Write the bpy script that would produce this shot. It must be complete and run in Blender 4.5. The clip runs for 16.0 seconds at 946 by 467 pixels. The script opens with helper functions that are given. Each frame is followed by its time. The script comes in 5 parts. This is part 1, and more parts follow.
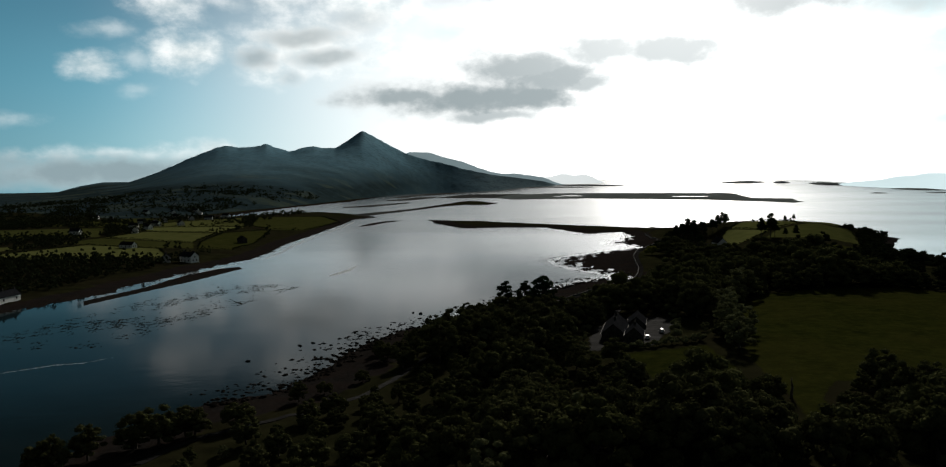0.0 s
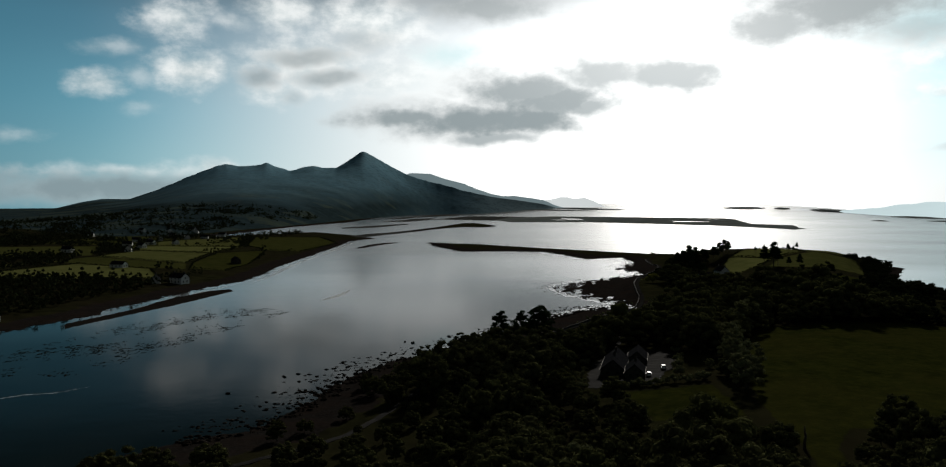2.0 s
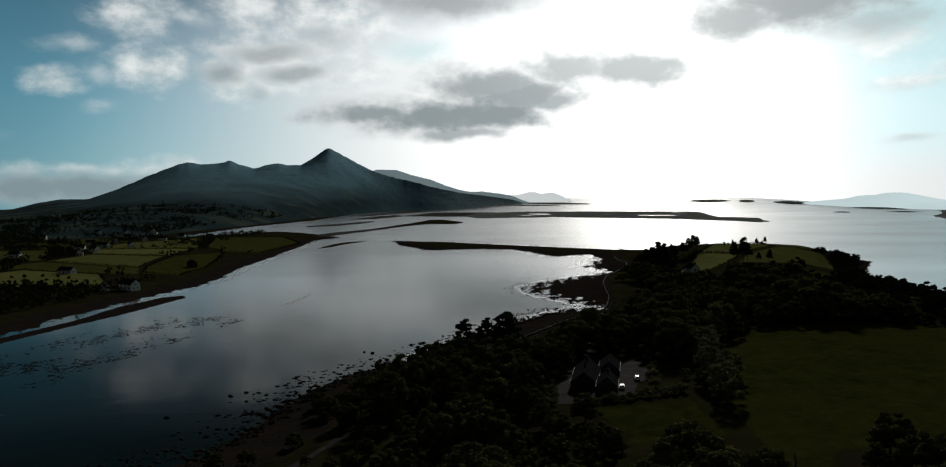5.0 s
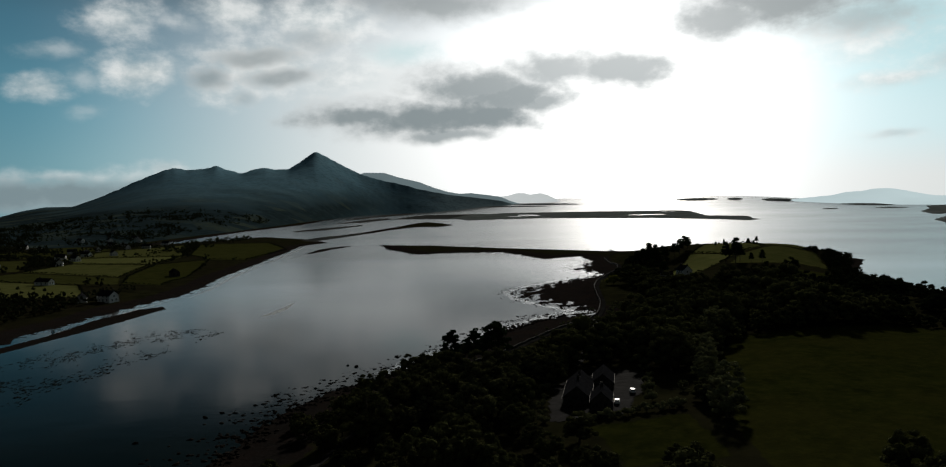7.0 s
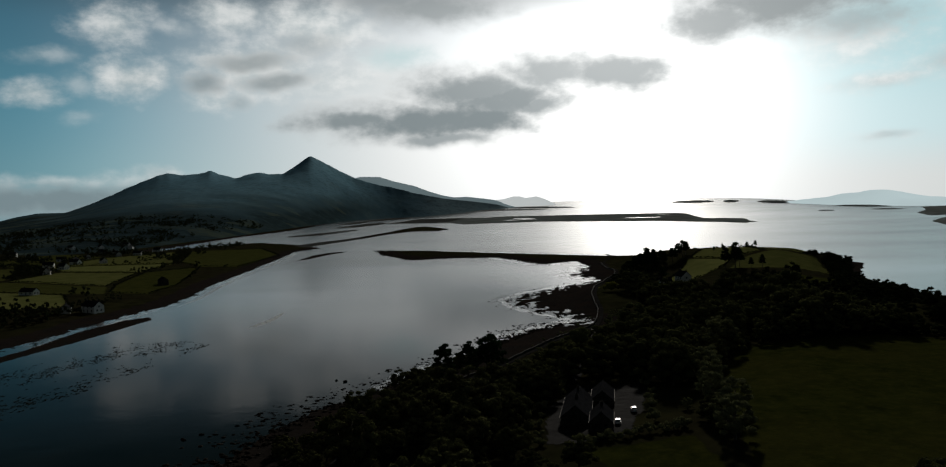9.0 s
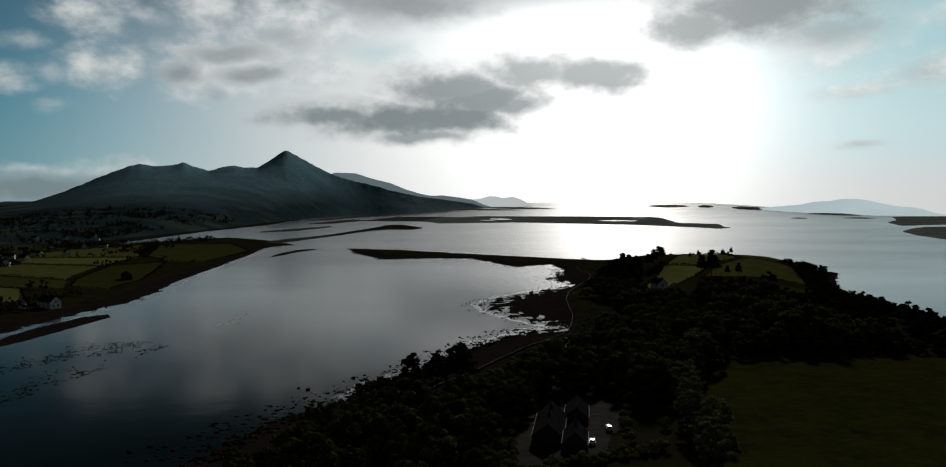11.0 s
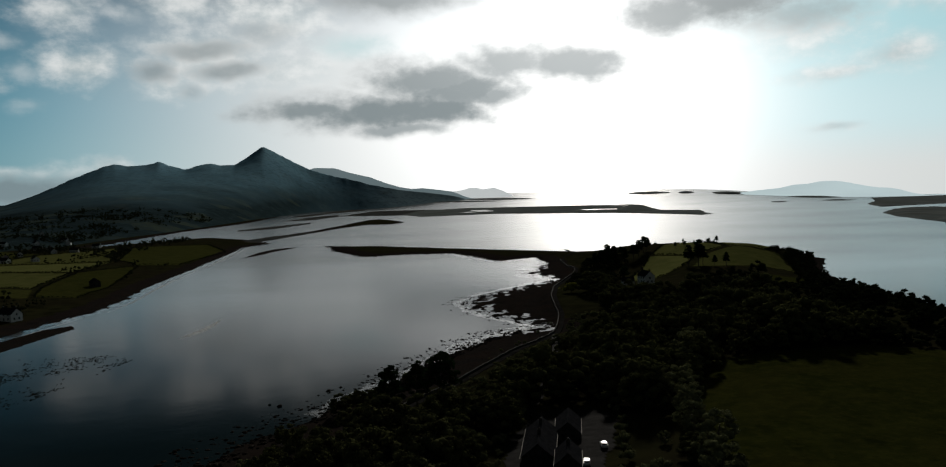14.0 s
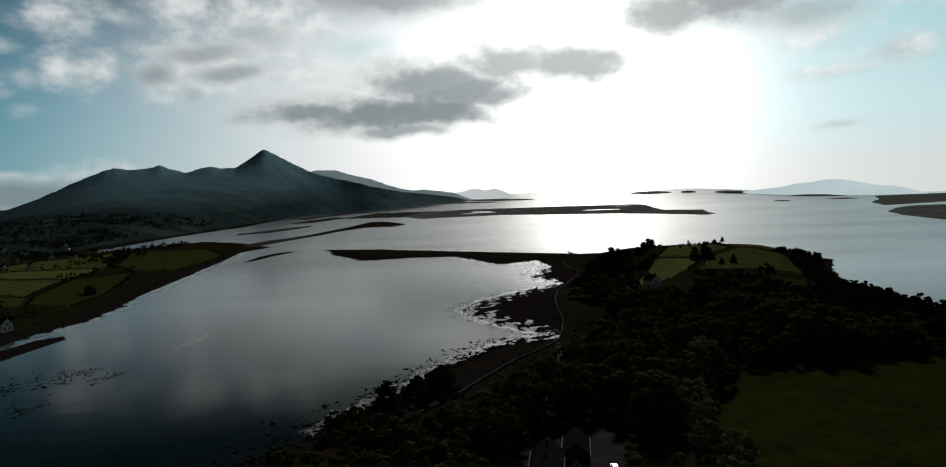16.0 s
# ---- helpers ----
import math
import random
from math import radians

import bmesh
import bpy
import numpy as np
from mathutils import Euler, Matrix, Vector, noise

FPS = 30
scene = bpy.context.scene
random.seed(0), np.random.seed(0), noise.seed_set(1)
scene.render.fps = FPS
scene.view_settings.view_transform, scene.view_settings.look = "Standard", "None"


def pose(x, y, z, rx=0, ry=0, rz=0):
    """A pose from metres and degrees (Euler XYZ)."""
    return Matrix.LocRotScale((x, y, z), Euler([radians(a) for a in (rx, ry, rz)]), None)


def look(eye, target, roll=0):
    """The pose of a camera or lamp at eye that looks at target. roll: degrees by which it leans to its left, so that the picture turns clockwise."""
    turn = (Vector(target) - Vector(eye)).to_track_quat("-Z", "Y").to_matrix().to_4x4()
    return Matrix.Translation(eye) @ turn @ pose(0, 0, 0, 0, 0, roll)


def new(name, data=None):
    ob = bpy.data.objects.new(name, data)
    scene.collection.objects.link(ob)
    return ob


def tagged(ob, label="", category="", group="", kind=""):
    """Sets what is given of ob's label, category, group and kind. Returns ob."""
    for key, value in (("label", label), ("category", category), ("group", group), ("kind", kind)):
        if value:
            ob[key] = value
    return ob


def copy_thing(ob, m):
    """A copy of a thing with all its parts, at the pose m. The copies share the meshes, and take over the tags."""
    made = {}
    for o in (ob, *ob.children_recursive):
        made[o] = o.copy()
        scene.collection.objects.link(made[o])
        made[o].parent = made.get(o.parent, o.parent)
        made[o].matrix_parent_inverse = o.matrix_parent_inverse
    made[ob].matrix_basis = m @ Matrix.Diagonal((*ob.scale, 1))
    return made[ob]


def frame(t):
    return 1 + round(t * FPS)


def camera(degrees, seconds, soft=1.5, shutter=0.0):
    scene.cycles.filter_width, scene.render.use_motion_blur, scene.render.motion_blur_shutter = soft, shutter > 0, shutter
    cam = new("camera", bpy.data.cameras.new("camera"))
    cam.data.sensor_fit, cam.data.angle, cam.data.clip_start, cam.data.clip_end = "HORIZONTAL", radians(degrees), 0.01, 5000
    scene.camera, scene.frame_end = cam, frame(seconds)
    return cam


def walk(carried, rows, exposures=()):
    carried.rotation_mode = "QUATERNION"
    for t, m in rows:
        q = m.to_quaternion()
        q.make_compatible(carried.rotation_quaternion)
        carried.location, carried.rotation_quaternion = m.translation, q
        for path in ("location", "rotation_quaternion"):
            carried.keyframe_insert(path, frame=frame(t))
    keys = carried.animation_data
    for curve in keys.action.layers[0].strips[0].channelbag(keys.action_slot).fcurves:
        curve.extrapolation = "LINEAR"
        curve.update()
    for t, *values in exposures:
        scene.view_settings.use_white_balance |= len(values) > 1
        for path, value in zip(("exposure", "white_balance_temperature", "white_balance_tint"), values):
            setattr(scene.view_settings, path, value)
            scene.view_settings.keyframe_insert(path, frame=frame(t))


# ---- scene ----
cam = camera(62.0, 16.0, soft=1.15)
PATH = [
    (0, (0.00, 0.00, 67.00), (0.17, 99.77, 60.20), -0.40),
    (0.5, (0.52, 3.36, 67.43), (0.65, 103.16, 61.03), -1.48),
    (1, (1.04, 6.72, 67.85), (1.02, 106.58, 62.45), -1.53),
    (1.5, (1.56, 10.08, 68.28), (1.57, 109.97, 63.62), -0.69),
    (2, (2.09, 13.44, 68.70), (2.28, 113.36, 64.63), 0.42),
    (2.5, (2.61, 16.80, 69.13), (3.08, 116.71, 64.91), 0.95),
    (3, (3.13, 20.15, 69.55), (4.42, 120.04, 65.07), 0.42),
    (3.5, (3.65, 23.51, 69.98), (6.18, 123.35, 65.07), 0.65),
    (4, (4.17, 26.86, 70.41), (7.61, 126.68, 65.54), -0.15),
    (4.5, (4.69, 30.21, 70.83), (8.77, 130.02, 66.09), -0.18),
    (7, (7.28, 46.95, 72.96), (12.82, 146.70, 68.48), -1.09),
    (7.5, (7.80, 50.29, 73.39), (13.50, 150.04, 69.09), -1.43),
    (8, (8.32, 53.64, 73.81), (14.05, 153.40, 70.02), -0.55),
    (8.5, (8.84, 56.98, 74.24), (14.72, 156.75, 70.84), -0.86),
    (9, (9.36, 60.32, 74.66), (15.42, 160.05, 70.59), -1.41),
    (11.5, (11.95, 77.00, 76.79), (21.48, 176.44, 72.42), 0.27),
    (12, (12.46, 80.33, 77.22), (22.53, 179.71, 72.62), 0.00),
    (12.5, (12.98, 83.66, 77.64), (23.60, 182.97, 72.79), -1.92),
    (13, (13.50, 86.99, 78.07), (24.48, 186.22, 72.47), -1.52),
    (13.5, (14.01, 90.31, 78.49), (25.35, 189.55, 73.54), -1.13),
    (14, (14.53, 93.64, 78.92), (25.94, 192.84, 73.54), -1.48),
    (14.5, (15.05, 96.97, 79.35), (26.57, 196.15, 73.84), -1.83),
    (15, (15.56, 100.29, 79.77), (26.86, 199.51, 74.60), -1.32),
    (15.5, (16.08, 103.61, 80.20), (27.34, 202.84, 74.97), -1.84),
    (16, (16.59, 106.93, 80.62), (27.75, 206.17, 75.35), -1.92),
]
walk(cam, [(t, look(eye, target, roll)) for t, eye, target, roll in PATH],
     exposures=[(0, 0.28), (0.5, 0.2), (1, 0.12), (3, 0.0), (7, -0.22), (11.5, -0.42), (13.5, -0.3), (16, -0.27)])

# ---- light ----
SUN_AZ, SUN_EL = 15.5, 24.0          # degrees to the right of +y, above the horizon


def build_world():
    world = bpy.data.worlds.new("sky")
    scene.world = world
    world.use_nodes = True
    nt = world.node_tree
    nt.nodes.clear()
    N, L = nt.nodes.new, nt.links.new

    def sock(s, v):
        if hasattr(v, "links"):
            L(v, s)
        else:
            s.default_value = v

    def mth(op, a, b=0.0, c=0.0, clamp=False):
        n = N("ShaderNodeMath")
        n.operation, n.use_clamp = op, clamp
        for i, v in enumerate((a, b, c)):
            sock(n.inputs[i], v)
        return n.outputs[0]

    def ramp(v, lo, hi, to0=0.0, to1=1.0):
        n = N("ShaderNodeMapRange")
        n.interpolation_type = "SMOOTHSTEP"
        for i, x in enumerate((v, lo, hi, to0, to1)):
            sock(n.inputs[i], x)
        return n.outputs[0]

    def mix(f, a, b, kind="MIX"):
        n = N("ShaderNodeMix")
        n.data_type, n.blend_type = "RGBA", kind
        sock(n.inputs[0], f)
        sock(n.inputs[6], a)
        sock(n.inputs[7], b)
        return n.outputs[2]

    way = N("ShaderNodeTexCoord").outputs["Generated"]
    sep = N("ShaderNodeSeparateXYZ")
    L(way, sep.inputs[0])
    az = mth("MULTIPLY", mth("ARCTAN2", sep.outputs[0], sep.outputs[1]), 57.2958)
    el = mth("MULTIPLY", mth("ARCSINE", sep.outputs[2]), 57.2958)

    sky = N("ShaderNodeTexSky")
    sky.sky_type, sky.sun_disc = "NISHITA", False
    sky.sun_elevation, sky.sun_rotation = radians(SUN_EL), radians(SUN_AZ)
    sky.altitude, sky.air_density, sky.dust_density, sky.ozone_density = 50, 1.0, 0.4, 3.0
    blue = mix(1.0, sky.outputs[0], (0.035, 0.055, 0.062, 1), "MULTIPLY")

    def flat(c):
        n = N("ShaderNodeRGB")
        n.outputs[0].default_value = (*c, 1)
        return n.outputs[0]

    # clear sky away from the sun: pale at the horizon, deep blue-green higher up
    teal = mix(ramp(el, 0.5, 7.5), flat((0.215, 0.44, 0.52)), flat((0.105, 0.315, 0.405)))
    teal = mix(ramp(el, 5.5, 12.5), teal, flat((0.034, 0.145, 0.21)))
    col = mix(0.82, blue, teal)
    col = mix(mth("MULTIPLY", ramp(az, -18.0, -34.0), 0.55), col, flat((0.045, 0.165, 0.23)))
    # thin veil that whitens towards the sun
    veil = mth("MULTIPLY", ramp(az, -27.0, 1.0), ramp(el, 16.0, 6.0, 0.35, 0.92))
    col = mix(veil, col, flat((0.80, 0.815, 0.81)))
    # clear pale blue on the other side of the sun, with a dull band of haze under it
    off = mth("ABSOLUTE", mth("SUBTRACT", az, SUN_AZ))
    clear = mth("MULTIPLY", ramp(az, 19.0, 32.0), ramp(off, 90.0, 45.0))
    side = mix(ramp(el, 4.0, 10.5), flat((0.60, 0.82, 0.86)), flat((0.42, 0.72, 0.78)))
    side = mix(ramp(el, 4.5, 0.5), side, flat((0.74, 0.775, 0.765)))
    col = mix(mth("MULTIPLY", clear, 0.95), col, side)
    # unseen cover behind, made nearly black to keep near sides dark
    col = mix(ramp(off, 48.0, 80.0, 0.0, 0.94), col, flat((0.014, 0.015, 0.016)))

    # veiled sun: a broad white glow, steeper on the clear side
    da = mth("SUBTRACT", az, SUN_AZ)
    da = mth("MULTIPLY", da, ramp(da, -2.0, 4.0, 0.95, 1.25))
    de = mth("SUBTRACT", el, SUN_EL - 13.0)
    d2 = mth("ADD", mth("MULTIPLY", da, da), mth("MULTIPLY", mth("MULTIPLY", de, de), 0.8))
    g1 = mth("MULTIPLY", mth("EXPONENT", mth("MULTIPLY", d2, -1 / 130.0)), 1.5)
    g2 = mth("MULTIPLY", mth("EXPONENT", mth("MULTIPLY", d2, -1 / 600.0)), 0.30)
    glow = mth("ADD", g1, g2)
    col = mix(1.0, col, mix(1.0, flat((1.0, 0.975, 0.945)), glow, "MULTIPLY"), "ADD")
    # the sky deepens overhead
    col = mix(ramp(el, 11.5, 17.0), col, flat((0.025, 0.038, 0.044)))

    # clouds: soft banks whose edges are stirred by two sizes of turbulence
    vec = N("ShaderNodeCombineXYZ")
    L(az, vec.inputs[0])
    L(el, vec.inputs[1])

    def turbulence(scale, detail, stretch=1.8, shift=0.0, rough=0.5):
        m = N("ShaderNodeMapping")
        m.inputs["Scale"].default_value = (1 / stretch, 1, 1)
        m.inputs["Location"].default_value = (shift, shift * 0.7, 0)
        L(vec.outputs[0], m.inputs[0])
        n = N("ShaderNodeTexNoise")
        n.inputs["Scale"].default_value, n.inputs["Detail"].default_value = scale, detail
        n.inputs["Roughness"].default_value = rough
        L(m.outputs[0], n.inputs["Vector"])
        return n.outputs[0]

    bend_a, bend_e = turbulence(0.35, 3, 1.3, 4.0), turbulence(0.42, 3, 1.6, 13.0)
    puff = mth("SUBTRACT", turbulence(0.75, 8, 1.5, 7.0, 0.60), 0.5)
    lobe = mth("SUBTRACT", turbulence(0.30, 3, 1.9, 23.0), 0.5)
    azw = mth("ADD", az, mth("MULTIPLY", mth("SUBTRACT", bend_a, 0.5), 2.6))
    elw = mth("ADD", el, mth("MULTIPLY", mth("SUBTRACT", bend_e, 0.5), 1.1))

    def depth_in(a, e, w, h, tilt):
        """How deep inside a bank: 1 at its heart, 0 at its rim."""
        x = mth("MULTIPLY", mth("SUBTRACT", azw, a), 1 / w)
        y = mth("MULTIPLY", mth("SUBTRACT", elw, mth("MULTIPLY_ADD", az, tilt, e - a * tilt)), 1 / h)
        return mth("SUBTRACT", 1.0, mth("SQRT", mth("ADD", mth("MULTIPLY", x, x), mth("MULTIPLY", y, y))))

    def bank(b, stir, lo, hi):
        d = mth("ADD", depth_in(*b[:5]), mth("ADD", mth("MULTIPLY", puff, stir), mth("MULTIPLY", lobe, stir * 0.7)))
        return ramp(d, lo, hi, 0.0, b[5])

    # azimuth, elevation, half width, half height, tilt, thickness
    shaded = [
        (0.4, 5.85, 11.8, 2.15, 0.0, 1.0), (4.0, 6.0, 7.8, 2.3, 0.0, 1.0), (-4.6, 5.9, 7.5, 1.15, 0.03, 0.95), (1.4, 4.6, 6.6, 0.85, 0.0, 0.85),
        (4.2, 7.9, 9.0, 2.5, 0.0, 0.92), (9.4, 8.9, 6.8, 2.5, 0.02, 0.85), (14.0, 8.9, 7.0, 2.3, -0.03, 0.88), (6.8, 7.4, 6.6, 2.0, 0.06, 0.95), (8.6, 6.9, 4.2, 1.5, 0.05, 0.9), (5.0, 6.9, 7.5, 1.7, 0.04, 0.95),
    ] + [
        (1.2, 13.7, 7.0, 1.9, 0.0, 0.8), (-2.5, 14.6, 6.0, 1.6, 0.0, 0.6), (25.2, 12.9, 10.8, 3.1, 0.0, 0.95), (20.6, 11.8, 5.4, 2.5, 0.0, 0.9), (29.2, 11.0, 6.0, 1.7, 0.03, 0.6),
        (-25.0, 0.7, 11.0, 1.35, 0.02, 0.9), (-35.0, 0.8, 10.0, 1.6, 0.0, 0.9), (31.3, 3.55, 2.0, 0.42, 0.08, 0.2),
        (-12.0, 9.9, 4.2, 1.0, 0.1, 0.72), (-10.3, 8.7, 3.8, 0.85, 0.12, 0.72), (-15.0, 8.3, 2.1, 1.1, 0.0, 0.7), (-8.0, 11.2, 3.2, 1.2, 0.05, 0.35), (-12.6, 7.2, 1.6, 0.8, 0.0, 0.3),
    ]
    bright = [
        (-25.3, 7.4, 2.6, 1.2, 0.1, 0.72), (-19.6, 8.7, 3.4, 1.9, 0.0, 0.92), (-22.6, 8.2, 1.8, 0.9, 0.0, 0.35), (-20.4, 12.1, 3.8, 2.2, 0.0, 0.85), (-16.8, 12.1, 3.0, 0.9, 0.0, 0.5),
        (-24.5, 9.9, 2.6, 0.8, 0.0, 0.36), (-22.4, 6.2, 2.2, 0.8, 0.1, 0.26), (-11.5, 9.5, 6.6, 3.2, 0.05, 0.95), (-14.5, 7.5, 3.0, 1.5, 0.0, 0.75), (-13.4, 12.9, 3.8, 2.0, 0.0, 0.85),
    ] + [
        (-7.2, 12.4, 6.5, 3.0, 0.0, 0.92), (-5.4, 8.9, 7.0, 3.0, 0.0, 0.7), (-23.0, 1.9, 9.0, 0.8, 0.02, 0.55), (-18.2, 2.3, 2.4, 1.0, 0.0, 0.7),
        (28.8, 9.7, 7.2, 2.2, 0.0, 0.9), (31.4, 7.1, 4.8, 0.95, 0.06, 0.85), (34.8, 8.1, 4.2, 1.7, 0.1, 0.95), (31.2, 3.5, 3.0, 0.7, 0.06, 0.5), (37.0, 11.4, 4.4, 1.6, 0.0, 0.7),
        (-31.0, 4.0, 3.0, 0.7, 0.0, 0.3),
    ]
    grey, white, heart = 0.0, 0.0, 0.0
    for b in shaded:
        grey = mth("MAXIMUM", grey, bank(b, 0.70, -0.06, 0.80))
        heart = mth("MAXIMUM", heart, mth("ADD", depth_in(*b[:5]), mth("MULTIPLY", puff, 1.2)))
    for b in bright:
        white = mth("MAXIMUM", white, bank(b, 1.15, -0.02, 1.05))
    # a rift of pale blue between the banks
    rift = ramp(mth("ADD", depth_in(-1.6, 10.4, 3.8, 1.2, 0.0), puff), 0.0, 0.9, 0.0, 0.75)
    lit = mix(ramp(puff, -0.2, 0.2), flat((0.54, 0.61, 0.62)), flat((0.86, 0.885, 0.875)))
    lit = mix(1.0, lit, mix(1.0, flat((1, 1, 0.98)), mth("MULTIPLY", glow, 0.7), "MULTIPLY"), "ADD")
    col = mix(white, col, lit)
    col = mix(rift, col, flat((0.66, 0.86, 0.88)))
    dull = mix(ramp(heart, 0.05, 0.85), flat((0.60, 0.625, 0.625)), flat((0.272, 0.322, 0.338)))
    dull = mix(ramp(az, -14.0, -22.0, 0.0, 0.5), dull, flat((0.20, 0.285, 0.32)))
    dull = mix(ramp(el, 6.5, 12.0, 0.0, 0.4), dull, flat((0.50, 0.52, 0.515)))
    dull = mix(1.0, dull, mix(1.0, flat((1, 0.99, 0.97)), mth("MULTIPLY", glow, 0.06), "MULTIPLY"), "ADD")
    col = mix(grey, col, dull)
    # unseen cloud high overhead, added dark to deepen the shade below
    col = mix(ramp(el, 24.0, 45.0), col, mix(turbulence(0.06, 4, 1.0, 3.0), flat((0.013, 0.0145, 0.016)), flat((0.034, 0.036, 0.037))))
    # under the horizon: dull sea and land
    col = mix(ramp(el, -1.6, -3.0), col, (0.06, 0.075, 0.08, 1))
    bg = N("ShaderNodeBackground")
    L(col, bg.inputs[0])
    bg.inputs[1].default_value = 1.0
    out = N("ShaderNodeOutputWorld")
    L(bg.outputs[0], out.inputs[0])
    world.cycles.sampling_method = "MANUAL"
    world.cycles.sample_map_resolution = 1024


build_world()
lamp = bpy.data.lights.new("sun", "SUN")
lamp.energy, lamp.angle, lamp.color = 1.9, radians(4.0), (1.0, 0.95, 0.86)
sun = new("sun", lamp)
_a, _e = radians(SUN_AZ), radians(SUN_EL)
_s = Vector((math.sin(_a) * math.cos(_e), math.cos(_a) * math.cos(_e), math.sin(_e)))
sun.matrix_world = look(_s * 3000, (0, 0, 0))
scene.view_settings.exposure = 0.0


# ---- materials ----
class Mat:
    """A small builder for node materials."""

    def __init__(self, name, rough=0.8, metal=0.0, spec=0.3):
        self.m = bpy.data.materials.new(name)
        self.m.use_nodes = True
        self.t = self.m.node_tree
        self.b = self.t.nodes["Principled BSDF"]
        self.b.inputs["Roughness"].default_value = rough
        self.b.inputs["Metallic"].default_value = metal
        self.b.inputs["Specular IOR Level"].default_value = spec

    def n(self, kind, **ins):
        node = self.t.nodes.new(kind)
        for k, v in ins.items():
            self.put(node.inputs[k.replace("_", " ")], v)
        return node

    def put(self, s, v):
        if hasattr(v, "links"):
            self.t.links.new(v, s)
        else:
            s.default_value = v

    def where(self, obj=False):
        return self.n("ShaderNodeTexCoord").outputs["Object"] if obj else self.n("ShaderNodeNewGeometry").outputs["Position"]

    def noise(self, scale, detail=4, vec=None, rough=0.55, squash=(1, 1, 1)):
        mp = self.n("ShaderNodeMapping", Vector=vec if vec is not None else self.where(), Scale=squash)
        return self.n("ShaderNodeTexNoise", Vector=mp.outputs[0], Scale=scale, Detail=detail, Roughness=rough).outputs[0]

    def ramp(self, v, lo, hi, to0=0.0, to1=1.0):
        return self.n("ShaderNodeMapRange", Value=v, From_Min=lo, From_Max=hi, To_Min=to0, To_Max=to1).outputs[0]

    def mix(self, f, a, b, kind="MIX"):
        node = self.t.nodes.new("ShaderNodeMix")
        node.data_type, node.blend_type = "RGBA", kind
        for i, v in ((0, f), (6, a), (7, b)):
            self.put(node.inputs[i], (*v, 1) if isinstance(v, tuple) and len(v) == 3 else v)
        return node.outputs[2]

    def math(self, op, a, b=0.0):
        node = self.t.nodes.new("ShaderNodeMath")
        node.operation = op
        self.put(node.inputs[0], a)
        self.put(node.inputs[1], b)
        return node.outputs[0]

    def colour(self, c):
        self.put(self.b.inputs["Base Color"], (*c, 1) if isinstance(c, tuple) else c)
        return self

    def rough(self, v):
        self.put(self.b.inputs["Roughness"], v)
        return self

    def bump(self, h, strength=0.4, dist=0.1):
        node = self.n("ShaderNodeBump", Height=h, Strength=strength, Distance=dist)
        self.put(self.b.inputs["Normal"], node.outputs[0])
        return self

    def random(self):
        return self.n("ShaderNodeObjectInfo").outputs["Random"]

    def island(self):
        return self.n("ShaderNodeNewGeometry").outputs["Random Per Island"]


def two_tone(name, a, b, scale, rough=0.8, fine=None, bump=0.3, dist=0.05, spec=0.3, obj=False, metal=0.0):
    m = Mat(name, rough, metal, spec)
    v = m.where(obj)
    big = m.noise(scale, 3, v)
    small = m.noise(fine or scale * 9, 4, v)
    c = m.mix(m.ramp(big, 0.35, 0.65), a, b)
    c = m.mix(m.ramp(small, 0.3, 0.75, 0.0, 0.35), c, tuple(0.45 * x for x in a))
    m.colour(c).bump(small, bump, dist)
    return m.m


def leaf_material(name, a, b, c):
    m = Mat(name, 1.0, 0.0, 0.0)
    isl, rnd = m.island(), m.random()
    col = m.mix(isl, a, b)
    col = m.mix(m.math("MULTIPLY", rnd, 0.7), col, c)
    col = m.mix(m.ramp(m.noise(1.3, 3), 0.35, 0.7, 0.0, 0.4), col, tuple(0.4 * x for x in a))
    m.colour(col)
    thin = m.n("ShaderNodeBsdfTranslucent", Color=col)
    both = m.n("ShaderNodeMixShader", Fac=0.16)
    m.t.links.new(m.b.outputs[0], both.inputs[1])
    m.t.links.new(thin.outputs[0], both.inputs[2])
    m.t.links.new(both.outputs[0], m.t.nodes["Material Output"].inputs["Surface"])
    return m.m


LEAF = leaf_material("leaves_broadleaf", (0.030, 0.032, 0.015), (0.112, 0.115, 0.050), (0.078, 0.085, 0.031))
LEAF_PALE = leaf_material("leaves_pale", (0.125, 0.135, 0.062), (0.200, 0.208, 0.105), (0.16, 0.168, 0.08))
NEEDLE = leaf_material("needles", (0.014, 0.030, 0.012), (0.028, 0.050, 0.020), (0.02, 0.035, 0.016))
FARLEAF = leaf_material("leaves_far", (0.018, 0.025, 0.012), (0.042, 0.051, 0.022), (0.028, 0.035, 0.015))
GORSE = leaf_material("leaves_yellow_shrub", (0.16, 0.17, 0.03), (0.26, 0.24, 0.04), (0.2, 0.2, 0.04))
BARK = two_tone("bark", (0.07, 0.055, 0.042), (0.11, 0.09, 0.07), 1.2, 0.9, 9, 0.8, 0.03)
WEED = two_tone("sea_weed", (0.008, 0.008, 0.006), (0.018, 0.017, 0.012), 0.5, 1.0, 4, 0.3, 0.03, 0.0)
ROCK = two_tone("shore_rock", (0.014, 0.012, 0.010), (0.034, 0.029, 0.025), 0.5, 1.0, 4, 0.6, 0.05, 0.0)
SLATE = two_tone("roof_slate", (0.015, 0.016, 0.018), (0.027, 0.027, 0.030), 0.8, 1.0, 7, 0.4, 0.02, 0.0)
RENDER = two_tone("white_render", (0.70, 0.70, 0.66), (0.80, 0.79, 0.76), 0.5, 0.85, 6, 0.2, 0.01)
